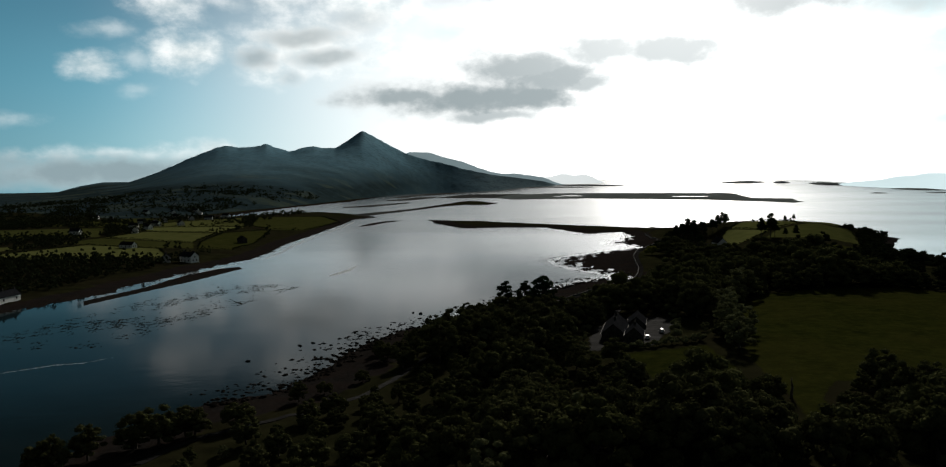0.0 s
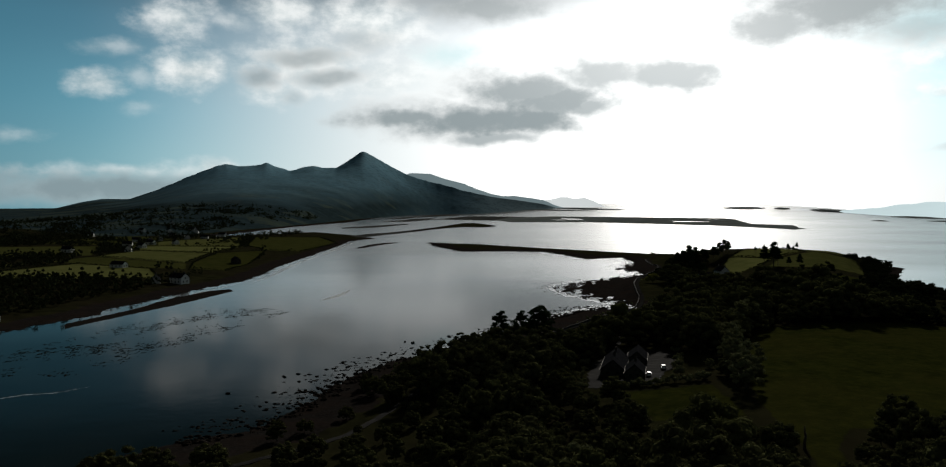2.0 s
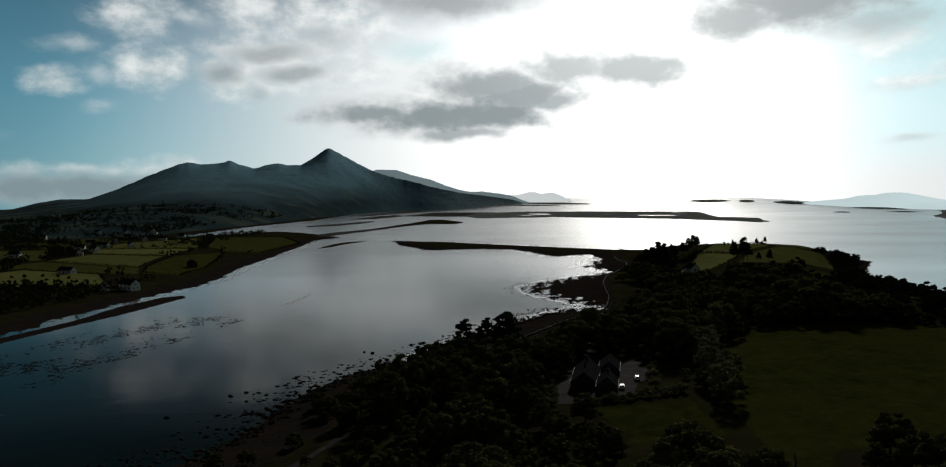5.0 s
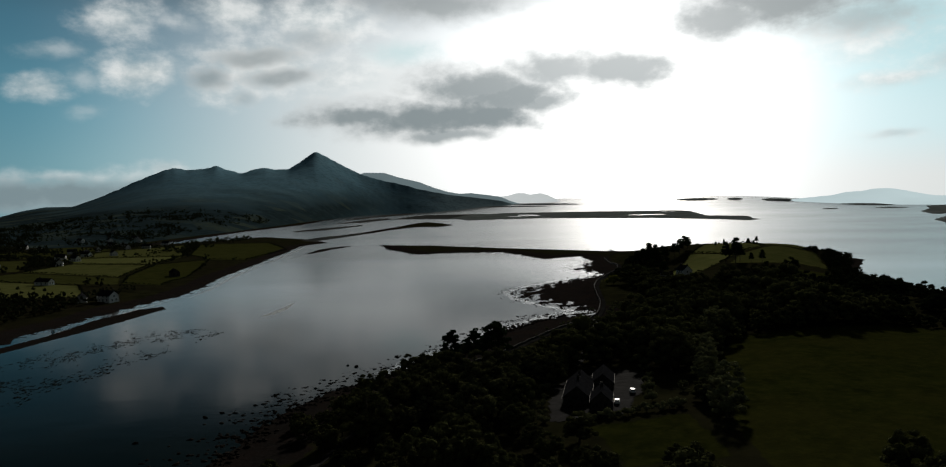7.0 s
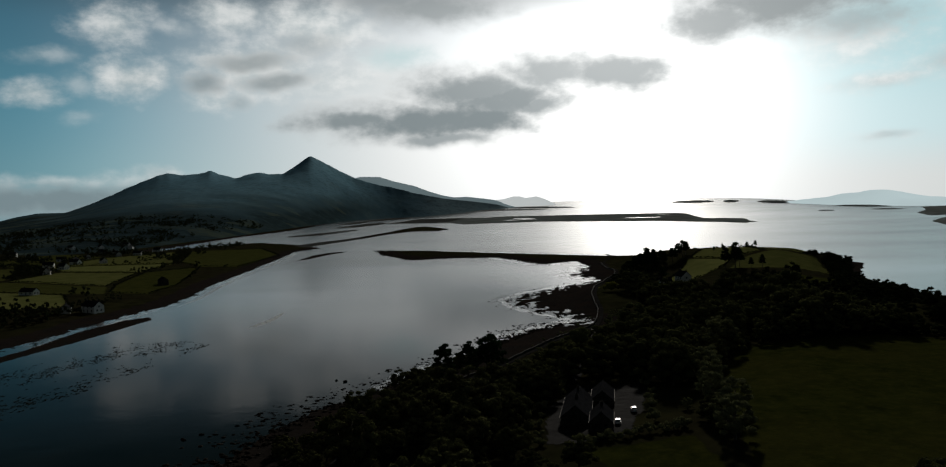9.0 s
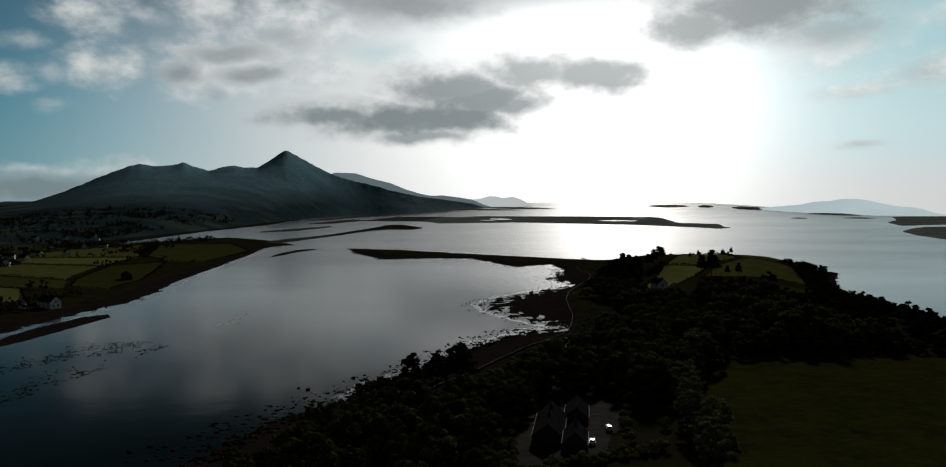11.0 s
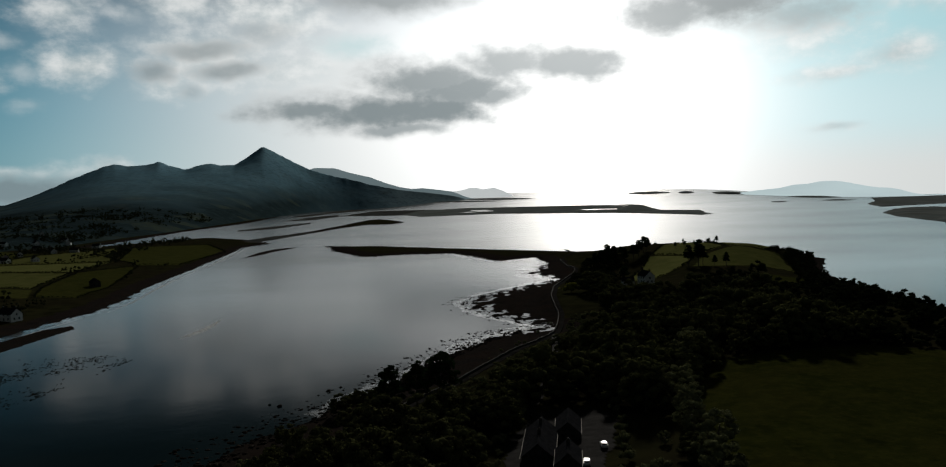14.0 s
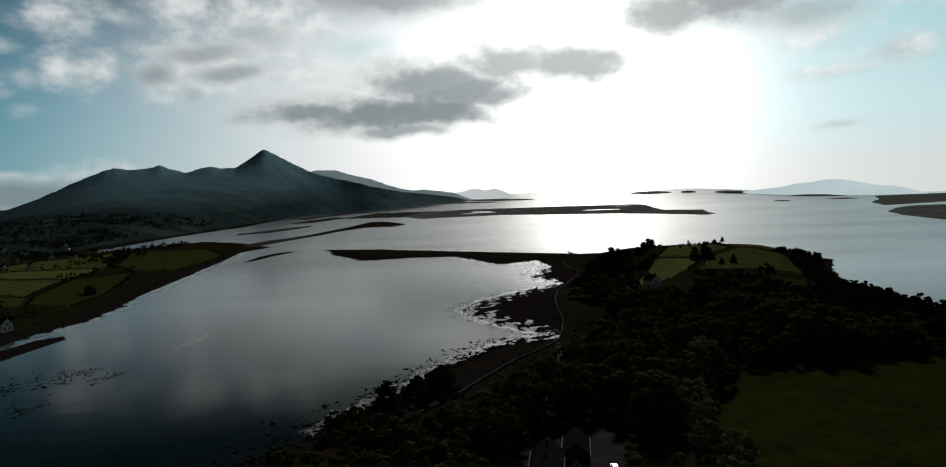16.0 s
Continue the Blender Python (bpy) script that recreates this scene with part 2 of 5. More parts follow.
STONE = two_tone("grey_stone", (0.040, 0.038, 0.035), (0.078, 0.074, 0.068), 0.9, 0.95, 5, 0.6, 0.03, 0.05)
TIMBER = two_tone("grey_timber", (0.20, 0.18, 0.15), (0.32, 0.30, 0.26), 2.0, 0.8, 14, 0.4, 0.01)
GLASS = two_tone("window_glass", (0.015, 0.018, 0.02), (0.03, 0.034, 0.036), 0.7, 0.08, 3, 0.0, 0.01, 0.6)
DARKTRIM = two_tone("dark_trim", (0.03, 0.03, 0.032), (0.05, 0.05, 0.05), 1.5, 0.5, 8, 0.1, 0.01)
CARWHITE = two_tone("car_paint_white", (0.80, 0.81, 0.82), (0.84, 0.84, 0.84), 1.0, 0.25, 5, 0.0, 0.01, 0.6)
RUBBER = two_tone("tyre_rubber", (0.015, 0.015, 0.015), (0.03, 0.03, 0.03), 6.0, 0.8, 30, 0.2, 0.005)
ALLOY = two_tone("wheel_alloy", (0.45, 0.45, 0.46), (0.6, 0.6, 0.6), 4.0, 0.35, 20, 0.0, 0.01, 0.5, metal=0.9)
LENS = two_tone("lamp_lens", (0.5, 0.5, 0.5), (0.65, 0.65, 0.62), 5.0, 0.15, 20, 0.0, 0.01, 0.6)
REDLENS = two_tone("tail_lamp_lens", (0.25, 0.01, 0.01), (0.35, 0.02, 0.02), 5.0, 0.2, 20, 0.0, 0.01, 0.6)
ASPHALT = two_tone("road_surface", (0.016, 0.0155, 0.015), (0.027, 0.026, 0.0245), 0.2, 1.0, 3, 0.3, 0.01, 0.0)
GRAVEL = two_tone("drive_gravel", (0.014, 0.0132, 0.0125), (0.025, 0.0238, 0.0222), 0.3, 1.0, 5, 0.5, 0.02, 0.03)


def ground_material():
    m = Mat("ground_cover", 1.0, 0.0, 0.0)
    at = m.n("ShaderNodeAttribute")
    at.attribute_name = "zone"
    s = m.n("ShaderNodeSeparateColor", Color=at.outputs["Color"])
    n1, n2, n3 = m.noise(0.012, 4), m.noise(0.09, 5), m.noise(0.9, 4)
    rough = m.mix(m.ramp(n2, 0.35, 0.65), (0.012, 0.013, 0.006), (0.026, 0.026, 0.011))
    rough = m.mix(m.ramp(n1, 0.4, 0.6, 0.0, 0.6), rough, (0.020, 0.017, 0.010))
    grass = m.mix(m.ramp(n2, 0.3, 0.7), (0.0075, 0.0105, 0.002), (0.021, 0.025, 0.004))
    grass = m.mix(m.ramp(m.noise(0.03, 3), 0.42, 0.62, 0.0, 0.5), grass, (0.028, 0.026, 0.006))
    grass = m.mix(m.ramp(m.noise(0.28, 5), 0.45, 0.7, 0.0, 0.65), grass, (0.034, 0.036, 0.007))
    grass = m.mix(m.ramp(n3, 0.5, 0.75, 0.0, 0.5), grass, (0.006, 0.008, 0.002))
    # paler grass for far fields, with their sunlight put into the colour
    pale = m.mix(m.ramp(n2, 0.3, 0.7), (0.114, 0.128, 0.040), (0.164, 0.166, 0.058))
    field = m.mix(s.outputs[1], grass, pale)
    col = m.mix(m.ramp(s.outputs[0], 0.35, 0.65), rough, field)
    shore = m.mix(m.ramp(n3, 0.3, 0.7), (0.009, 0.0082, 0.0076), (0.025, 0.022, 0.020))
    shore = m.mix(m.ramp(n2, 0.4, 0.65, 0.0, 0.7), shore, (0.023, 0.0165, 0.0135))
    edge = m.math("ADD", s.outputs[2], m.math("MULTIPLY", m.math("SUBTRACT", n2, 0.5), 0.5))
    col = m.mix(m.ramp(edge, 0.4, 0.6), col, shore)
    # outlying flats and islets: far haze put into a paler, greyer colour
    hazed_flats = m.mix(m.ramp(n1, 0.35, 0.65), (0.112, 0.130, 0.130), (0.178, 0.194, 0.188))
    hazed_flats = m.mix(m.ramp(m.noise(0.02, 4, squash=(1, 0.3, 1)), 0.45, 0.65, 0.0, 0.7), hazed_flats, (0.085, 0.088, 0.078))
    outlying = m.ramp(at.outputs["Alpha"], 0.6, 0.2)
    col = m.mix(outlying, col, hazed_flats)
    m.colour(col).bump(m.math("ADD", n3, m.math("MULTIPLY", n2, 3.0)), 0.5, 0.25)
    return m.m


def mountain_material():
    m = Mat("mountain_hazed_heath", 1.0, 0.0, 0.0)
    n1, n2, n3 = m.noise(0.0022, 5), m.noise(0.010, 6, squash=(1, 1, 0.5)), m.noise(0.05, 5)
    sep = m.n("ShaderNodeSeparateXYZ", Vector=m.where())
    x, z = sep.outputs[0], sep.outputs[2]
    # heather west, quartzite screes on cone and seaward flank, haze painted in as blue
    hazed_heath = m.mix(m.ramp(n1, 0.38, 0.62), (0.118, 0.248, 0.330), (0.140, 0.272, 0.352))
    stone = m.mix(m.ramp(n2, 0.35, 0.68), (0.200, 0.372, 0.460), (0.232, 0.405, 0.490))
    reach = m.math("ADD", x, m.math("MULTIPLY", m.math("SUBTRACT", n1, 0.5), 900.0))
    col = m.mix(m.ramp(reach, -1500.0, -300.0), hazed_heath, stone)
    # haze towards the sun put into a paler colour on the seaward flank
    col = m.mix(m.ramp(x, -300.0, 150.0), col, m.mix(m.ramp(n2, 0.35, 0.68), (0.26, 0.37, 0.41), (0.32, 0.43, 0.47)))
    # summit colour lightened to even out the shade on the steep cone
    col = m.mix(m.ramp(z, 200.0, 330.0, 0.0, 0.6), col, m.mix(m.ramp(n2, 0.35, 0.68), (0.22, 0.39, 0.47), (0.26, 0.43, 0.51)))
    # darker moor below, tinted with haze too, then rough grazing and small plots
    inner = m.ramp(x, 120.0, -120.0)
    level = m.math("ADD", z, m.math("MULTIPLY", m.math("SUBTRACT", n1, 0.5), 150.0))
    hazed_moor = m.mix(m.ramp(n2, 0.35, 0.65), (0.080, 0.150, 0.190), (0.104, 0.178, 0.212))
    col = m.mix(m.math("MULTIPLY", m.ramp(level, 260.0, 95.0, 0.0, 0.92), inner), col, hazed_moor)
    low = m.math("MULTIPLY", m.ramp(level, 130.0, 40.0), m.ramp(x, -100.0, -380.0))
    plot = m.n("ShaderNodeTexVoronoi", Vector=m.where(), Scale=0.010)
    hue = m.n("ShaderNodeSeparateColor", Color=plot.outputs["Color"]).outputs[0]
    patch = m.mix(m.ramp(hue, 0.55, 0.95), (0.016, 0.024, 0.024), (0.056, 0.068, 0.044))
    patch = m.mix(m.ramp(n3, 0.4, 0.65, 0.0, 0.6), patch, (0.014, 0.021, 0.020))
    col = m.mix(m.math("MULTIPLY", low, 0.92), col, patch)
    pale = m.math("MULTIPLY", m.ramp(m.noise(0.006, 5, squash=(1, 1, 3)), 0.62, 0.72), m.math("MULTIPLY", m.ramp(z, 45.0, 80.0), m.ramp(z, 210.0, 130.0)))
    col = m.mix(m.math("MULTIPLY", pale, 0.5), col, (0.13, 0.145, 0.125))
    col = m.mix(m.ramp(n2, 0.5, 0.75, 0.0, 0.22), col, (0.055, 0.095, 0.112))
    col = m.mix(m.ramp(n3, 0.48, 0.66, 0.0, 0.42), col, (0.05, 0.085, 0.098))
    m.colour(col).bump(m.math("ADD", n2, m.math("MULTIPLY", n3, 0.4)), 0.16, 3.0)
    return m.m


def water_material():
    m = Mat("sea_water", 0.06, 0.0, 0.5)
    p = m.where()
    streak = m.noise(0.006, 5, p, 0.6, (0.35, 1, 1))
    shoal = m.noise(0.02, 4, p)
    m.colour(m.mix(m.ramp(shoal, 0.4, 0.7), (0.004, 0.012, 0.015), (0.010, 0.018, 0.020)))
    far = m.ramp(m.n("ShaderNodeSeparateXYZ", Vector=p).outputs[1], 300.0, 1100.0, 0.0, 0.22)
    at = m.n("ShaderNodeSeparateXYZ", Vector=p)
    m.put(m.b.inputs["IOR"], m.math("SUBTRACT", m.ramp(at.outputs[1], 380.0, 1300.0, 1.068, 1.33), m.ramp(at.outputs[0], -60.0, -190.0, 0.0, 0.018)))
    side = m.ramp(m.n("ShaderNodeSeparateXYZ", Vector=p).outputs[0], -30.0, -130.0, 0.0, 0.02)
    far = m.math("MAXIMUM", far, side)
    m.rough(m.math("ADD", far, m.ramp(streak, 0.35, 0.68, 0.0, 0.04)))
    rip = m.math("ADD", m.noise(0.55, 4, p, 0.6, (0.6, 1, 1)), m.math("MULTIPLY", m.noise(0.05, 3, p), 3.0))
    m.bump(rip, m.ramp(m.n("ShaderNodeSeparateXYZ", Vector=p).outputs[0], 20.0, -150.0, 0.09, 0.14), 0.12)
    return m.m


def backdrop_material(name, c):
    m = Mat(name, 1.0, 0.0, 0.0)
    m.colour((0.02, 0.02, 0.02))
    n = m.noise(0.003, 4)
    # the surface glows by itself, in place of haze before the hills
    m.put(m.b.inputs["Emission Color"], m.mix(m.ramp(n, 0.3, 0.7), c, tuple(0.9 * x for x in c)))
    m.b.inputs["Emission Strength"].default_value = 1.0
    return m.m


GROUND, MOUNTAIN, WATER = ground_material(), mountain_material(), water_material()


# ---- building helpers ----
def mesh_of(name, verts, faces, mats=(), smooth=False):
    me = bpy.data.meshes.new(name)
    me.from_pydata([tuple(v) for v in verts], [], [tuple(f) for f in faces])
    for m in mats:
        me.materials.append(m)
    if smooth:
        me.polygons.foreach_set("use_smooth", [True] * len(me.polygons))
    me.update()
    return me


def part(name, bm, material, parent, label=""):
    me = bpy.data.meshes.new(name)
    bm.to_mesh(me)
    bm.free()
    me.materials.append(material)
    ob = new(name, me)
    ob.parent = parent
    return tagged(ob, label)


def box(bm, lo, hi, m=None):
    x0, y0, z0 = lo
    x1, y1, z1 = hi
    v = [bm.verts.new(p) for p in ((x0, y0, z0), (x1, y0, z0), (x1, y1, z0), (x0, y1, z0), (x0, y0, z1), (x1, y0, z1), (x1, y1, z1), (x0, y1, z1))]
    fs = [bm.faces.new([v[i] for i in q]) for q in ((3, 2, 1, 0), (4, 5, 6, 7), (0, 1, 5, 4), (1, 2, 6, 5), (2, 3, 7, 6), (3, 0, 4, 7))]
    if m is not None:
        bmesh.ops.transform(bm, matrix=m, verts=v)
    return v, fs


# ---- the plan ----
PEN = [(-330, -900), (-170, -120), (-128, 120)] + [(-93, 216), (-81, 234), (-64, 247), (-54, 274), (-43, 323), (-29, 352), (-12, 370), (3, 398), (23, 431), (45, 471), (66, 504), (86, 526), (102, 534), (83, 571), (72, 600), (66, 645), (85, 684), (131, 733), (163, 766), (149, 821), (186, 926), (188, 990), (139, 958), (126, 1021), (102, 1095), (46, 1102), (-10, 1086), (-52, 1200), (-67, 1310), (-4, 1286), (86, 1207), (165, 1137), (236, 1074)] + [(300, 1010), (380, 990), (450, 950), (470, 860), (400, 745), (365, 650), (345, 570), (340, 500), (345, 430), (420, 300), (700, 0), (900, -900)]
LEFT = [(-900, -900), (-420, 100), (-260, 340)] + [(-218, 469), (-219, 510), (-210, 560), (-202, 621), (-188, 674), (-187, 746), (-195, 827), (-193, 984), (-195, 1196), (-201, 1344), (-169, 1438), (-241, 1595), (-334, 1710), (-403, 1595), (-452, 1531), (-480, 1484), (-471, 1670), (-454, 2009), (-386, 2506), (-369, 3327), (-306, 4586), (-30, 4597), (319, 4586)] + [(700, 4560), (700, 5200), (-4000, 5200), (-5200, 600)]
BAR = [(-221, 442), (-209, 498), (-207, 552), (-196, 604), (-183, 617), (-176, 603), (-182, 565), (-191, 515), (-199, 483), (-212, 427)]
MUD = [(-169, 1119), (-161, 1231), (-143, 1302), (-107, 1326), (-135, 1240), (-154, 1152)]
MIDISLE = [(-198, 1658), (-141, 1845), (-85, 2133), (-27, 2477), (10, 2525), (46, 2391), (76, 2220), (41, 2092), (-22, 2112), (-78, 1967), (-122, 1777)]
LONG = [(96, 2854), (179, 3419), (351, 3731), (515, 4137), (602, 4082), (877, 3907), (1131, 3746), (1257, 3938), (1182, 3549), (1007, 2892), (945, 2647), (1035, 2526), (948, 2285), (927, 2175), (856, 2094), (835, 2210), (787, 2318), (733, 2437), (576, 2573), (401, 2723), (314, 2682), (190, 2659), (138, 2609)]
EAST = [(1233, 1897), (1131, 1695), (1050, 1456), (936, 1145), (1430, 1551), (1565, 2128), (1425, 2127)]
FAREAST = [(1500, 2300), (1678, 2642), (1950, 3000), (2265, 3521), (2900, 3650), (2900, 2600), (1842, 2450)]
SLITS = [(690, 3850, 60, 45), (800, 2900, 75, 60), (405, 3190, 40, 150), (330, 3010, 30, 60), (1010, 3330, 50, 40)]   # pools on the long island: x, y, half sizes
FLATS = [
    [(-260, 3560), (-150, 4080), (0, 4190), (330, 4340), (440, 4250), (310, 4140), (150, 4080), (-20, 3990), (-190, 3420)],
    [(-144, 2958), (-16, 3648), (259, 3638), (320, 2930), (195, 2732), (75, 2863), (-55, 2919)],
    [(-330, 2006), (-266, 2192), (-188, 2418), (-179, 2307), (-244, 2018), (-317, 1930)], [(-232, 1569), (-201, 1685), (-111, 1805), (-167, 1600), (-204, 1456)],
    [(-300, 2560), (-215, 3060), (-150, 3180), (-130, 2960), (-200, 2620)], [(-330, 3050), (-250, 3500), (-200, 3420), (-260, 3000)],
]
ISLETS = [(1514, 4397, 120, 20, 6), (1704, 4326, 50, 16, 7), (1917, 4236, 100, 24, 9), (2173, 3826, 135, 24, 7), (1681, 3245, 38, 8, 4), (1950, 3250, 70, 14, 4), (2440, 4560, 60, 10, 5), (660, 4390, 210, 12, 6), (480, 4270, 210, 10, 4)]   # x, y, half length, half width, height


# bare strand on the seaward side of the coast road
STRAND = [(36, 396), (76, 460), (103, 498), (121, 557), (126, 590), (139, 655), (150, 696), (172, 755), (194, 810), (200, 880), (150, 900), (40, 700), (20, 480)]


def poly_sd(px, py, poly):
    """Signed distance to a polygon, positive inside."""
    p = np.array(poly, float)
    best = np.full(px.shape, 1e18)
    inside = np.zeros(px.shape, bool)
    for (ax, ay), (bx, by) in zip(p, np.roll(p, -1, 0)):
        dx, dy = bx - ax, by - ay
        t = np.clip(((px - ax) * dx + (py - ay) * dy) / (dx * dx + dy * dy), 0, 1)
        best = np.minimum(best, (px - ax - t * dx) ** 2 + (py - ay - t * dy) ** 2)
        if ay != by:
            hit = ((ay > py) != (by > py)) & (px < dx * (py - ay) / dy + ax)
            inside ^= hit
    return np.where(inside, 1, -1) * np.sqrt(best)


def wobble(x, y, scale, seed=0):
    """Cheap smooth noise from -1 to 1, as sums of turned waves."""
    rng = np.random.RandomState(seed)
    out = 0.0
    for k in range(9):
        a, f, p = rng.uniform(0, 2 * np.pi), (1.0 + 0.55 * k) / scale, rng.uniform(0, 6.28)
        u = x * np.cos(a) + y * np.sin(a)
        v = -x * np.sin(a) + y * np.cos(a)
        out = out + np.sin(u * f * 6.28 + p + 1.3 * np.sin(v * f * 3.9 + p)) / (1 + 0.6 * k)
    return out / 3.0


def step(x, lo, hi):
    t = np.clip((x - lo) / (hi - lo), 0, 1)
    return t * t * (3 - 2 * t)


def sea_level(r, az):
    """The open sea's sheet lifts gently in its last kilometre, to close against the sky at the true horizon."""
    open_sea = step(np.asarray(az, float), -1.0, 5.0) * (1 - step(np.asarray(az, float), 20.0, 33.0))
    return 61.0 * open_sea * np.clip((np.asarray(r, float) - 3600) / 1360, 0, 1) ** 1.4


def land_height(x, y):
    x, y = np.asarray(x, float), np.asarray(y, float)
    rough = wobble(x, y, 26, 1) * 3.2 + wobble(x, y, 9, 2) * 1.6
    far = 1 + np.hypot(x, y) / 900
    d = poly_sd(x, y, PEN) + rough
    spit = (y > 850) & (x < 215)
    d = np.where((d > 0) & (x > 225), d * (1 + 1.1 * step(x, 225, 300)), d)
    z1 = np.where(d < 0, np.maximum(0.09 * d, -6), 0.055 * np.minimum(d, 26) + np.where(spit, 0.3, 1) * (3.4 * step(d, 20, 62) + 5.5 * step(d, 66, 160)))
    pool = np.exp(-((x - 105) / 42) ** 2 - ((y - 605) / 120) ** 2) + 0.8 * np.exp(-((x - 165) / 30) ** 2 - ((y - 860) / 110) ** 2)
    flat = step(poly_sd(x, y, STRAND), 5, 16) * step(y, 530, 570) * (1 - step(y, 770, 830))
    z1 = np.where(d > -8, z1 * (1 - flat) + flat * np.minimum(z1, 0.12 + 0.62 * step(d, 2, 24) + 0.50 * wobble(x, y * 0.6, 22, 8) + 0.45 * wobble(x, y * 0.7, 8, 9) + 0.25 * wobble(x, y, 4, 10)), z1)
    z1 = z1 - pool * 1.25 * step(wobble(x, y * 0.7, 15, 8), -0.25, 0.5) * step(34 - d, 0, 14)
    z1 = z1 + np.where(d > 40, 1, 0) * (9 * np.exp(-((x - 345) / 110) ** 2 - ((y - 830) / 150) ** 2) + 5 * np.exp(-((x - 270) / 70) ** 2 - ((y - 520) / 120) ** 2)) * step(d, 40, 100)
    d = poly_sd(x, y, LEFT) + rough * np.minimum(far, 1.8) - 2
    z2 = np.where(d < 0, np.maximum(0.07 * d, -6), 0.075 * np.minimum(d, 26) + 3.0 * step(d, 24, 100) * (1 - 0.7 * step(y, 1000, 1250)) + 0.004 * np.clip(d - 120, 0, 1500))
    z2 = z2 - np.where(d > 0, 12 * step(np.hypot(x, y), 1800, 2600) * step(-x / np.maximum(y, 1), 0.30, 0.42), 0)
    z = np.maximum(z1, z2)
    for poly, top, grow in ((BAR, 0.8, 0.25), (MUD, 0.35, 0.3), *((f, 0.45, 0.5) for f in FLATS), (MIDISLE, 2.0, 0.6), (LONG, 1.6, 1.4), (EAST, 5.0, 1.0), (FAREAST, 2.5, 1.2)):
        d = poly_sd(x, y, poly) + rough * grow
        z = np.maximum(z, np.where(d < 0, np.maximum(0.08 * d, -6), top * step(d, -2, 22 * grow + 20)))
    for cx, cy, a, b in SLITS:
        z = z - 3.0 * step(1.25 - np.hypot((x - cx) / a, (y - cy) / b) + 0.45 * wobble(x, y, 70, 43), 0.0, 0.35)
    for cx, cy, a, b, h in ISLETS:
        u = ((x - cx) * 0.94 + (y - cy) * -0.34) / a
        v = ((x - cx) * 0.34 + (y - cy) * 0.94) / (b * 6)
        r = np.sqrt(u * u + v * v)
        z = np.maximum(z, np.where(r < 1, sea_level(np.hypot(x, y), np.degrees(np.arctan2(x, y))) + h * np.clip(1 - r * r, 0, 1) * (0.85 + 0.35 * wobble(x, y, 90, 41)), -4))
    return z + np.where(z > 1.2, 0.08 * wobble(x, y, 30, 3), 0.05 * wobble(x, y, 7, 4))


def height_at(x, y):
    return float(land_height(np.array([x]), np.array([y]))[0])


# fields: corners in the plan, paleness of the grass, raised for sunlit fields
FIELDS = [
    ([(-381, 778), (-293, 734), (-256, 660), (-307, 638), (-420, 640)], 0.75), ([(-412, 872), (-282, 797), (-262, 742), (-300, 742), (-420, 800)], 0.25),
    ([(-406, 980), (-307, 948), (-286, 805), (-412, 880)], 0.6), ([(-485, 1075), (-310, 1090), (-307, 956), (-406, 986)], 0.8),
] + [
    ([(-300, 948), (-261, 1020), (-228, 827), (-228, 748), (-262, 750), (-280, 810)], 0.15), ([(-398, 1400), (-318, 1100), (-480, 1084), (-471, 1270)], 0.55),
    ([(-270, 1420), (-208, 1248), (-222, 1040), (-268, 1034), (-312, 1110), (-380, 1400)], 0.2), ([(-640, 1000), (-495, 1065), (-420, 890), (-600, 800)], 0.3),
    ([(-600, 1420), (-480, 1300), (-495, 1090), (-650, 1150)], 0.2), ([(-520, 700), (-425, 770), (-425, 640), (-500, 600)], 0.5),
] + [
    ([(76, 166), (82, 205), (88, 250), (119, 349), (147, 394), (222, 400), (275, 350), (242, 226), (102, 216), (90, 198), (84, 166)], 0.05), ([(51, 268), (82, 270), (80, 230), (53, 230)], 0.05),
    ([(198, 676), (226, 682), (258, 712), (290, 765), (259, 796), (220, 722)], 0.85), ([(262, 800), (294, 770), (345, 825), (362, 932), (309, 893)], 0.6),
    ([(350, 828), (394, 822), (440, 925), (406, 974), (366, 935)], 0.5), ([(264, 706), (300, 690), (345, 690), (388, 800), (350, 820), (297, 765)], 0.42),
] + [
    ([(300, 560), (330, 640), (290, 640), (262, 580)], 0.1), ([(136, 668), (146, 668), (148, 690), (138, 690)], 0.5),
    ([(1080, 1480), (1150, 1650), (1380, 1900), (1400, 1560)], 0.7),
]


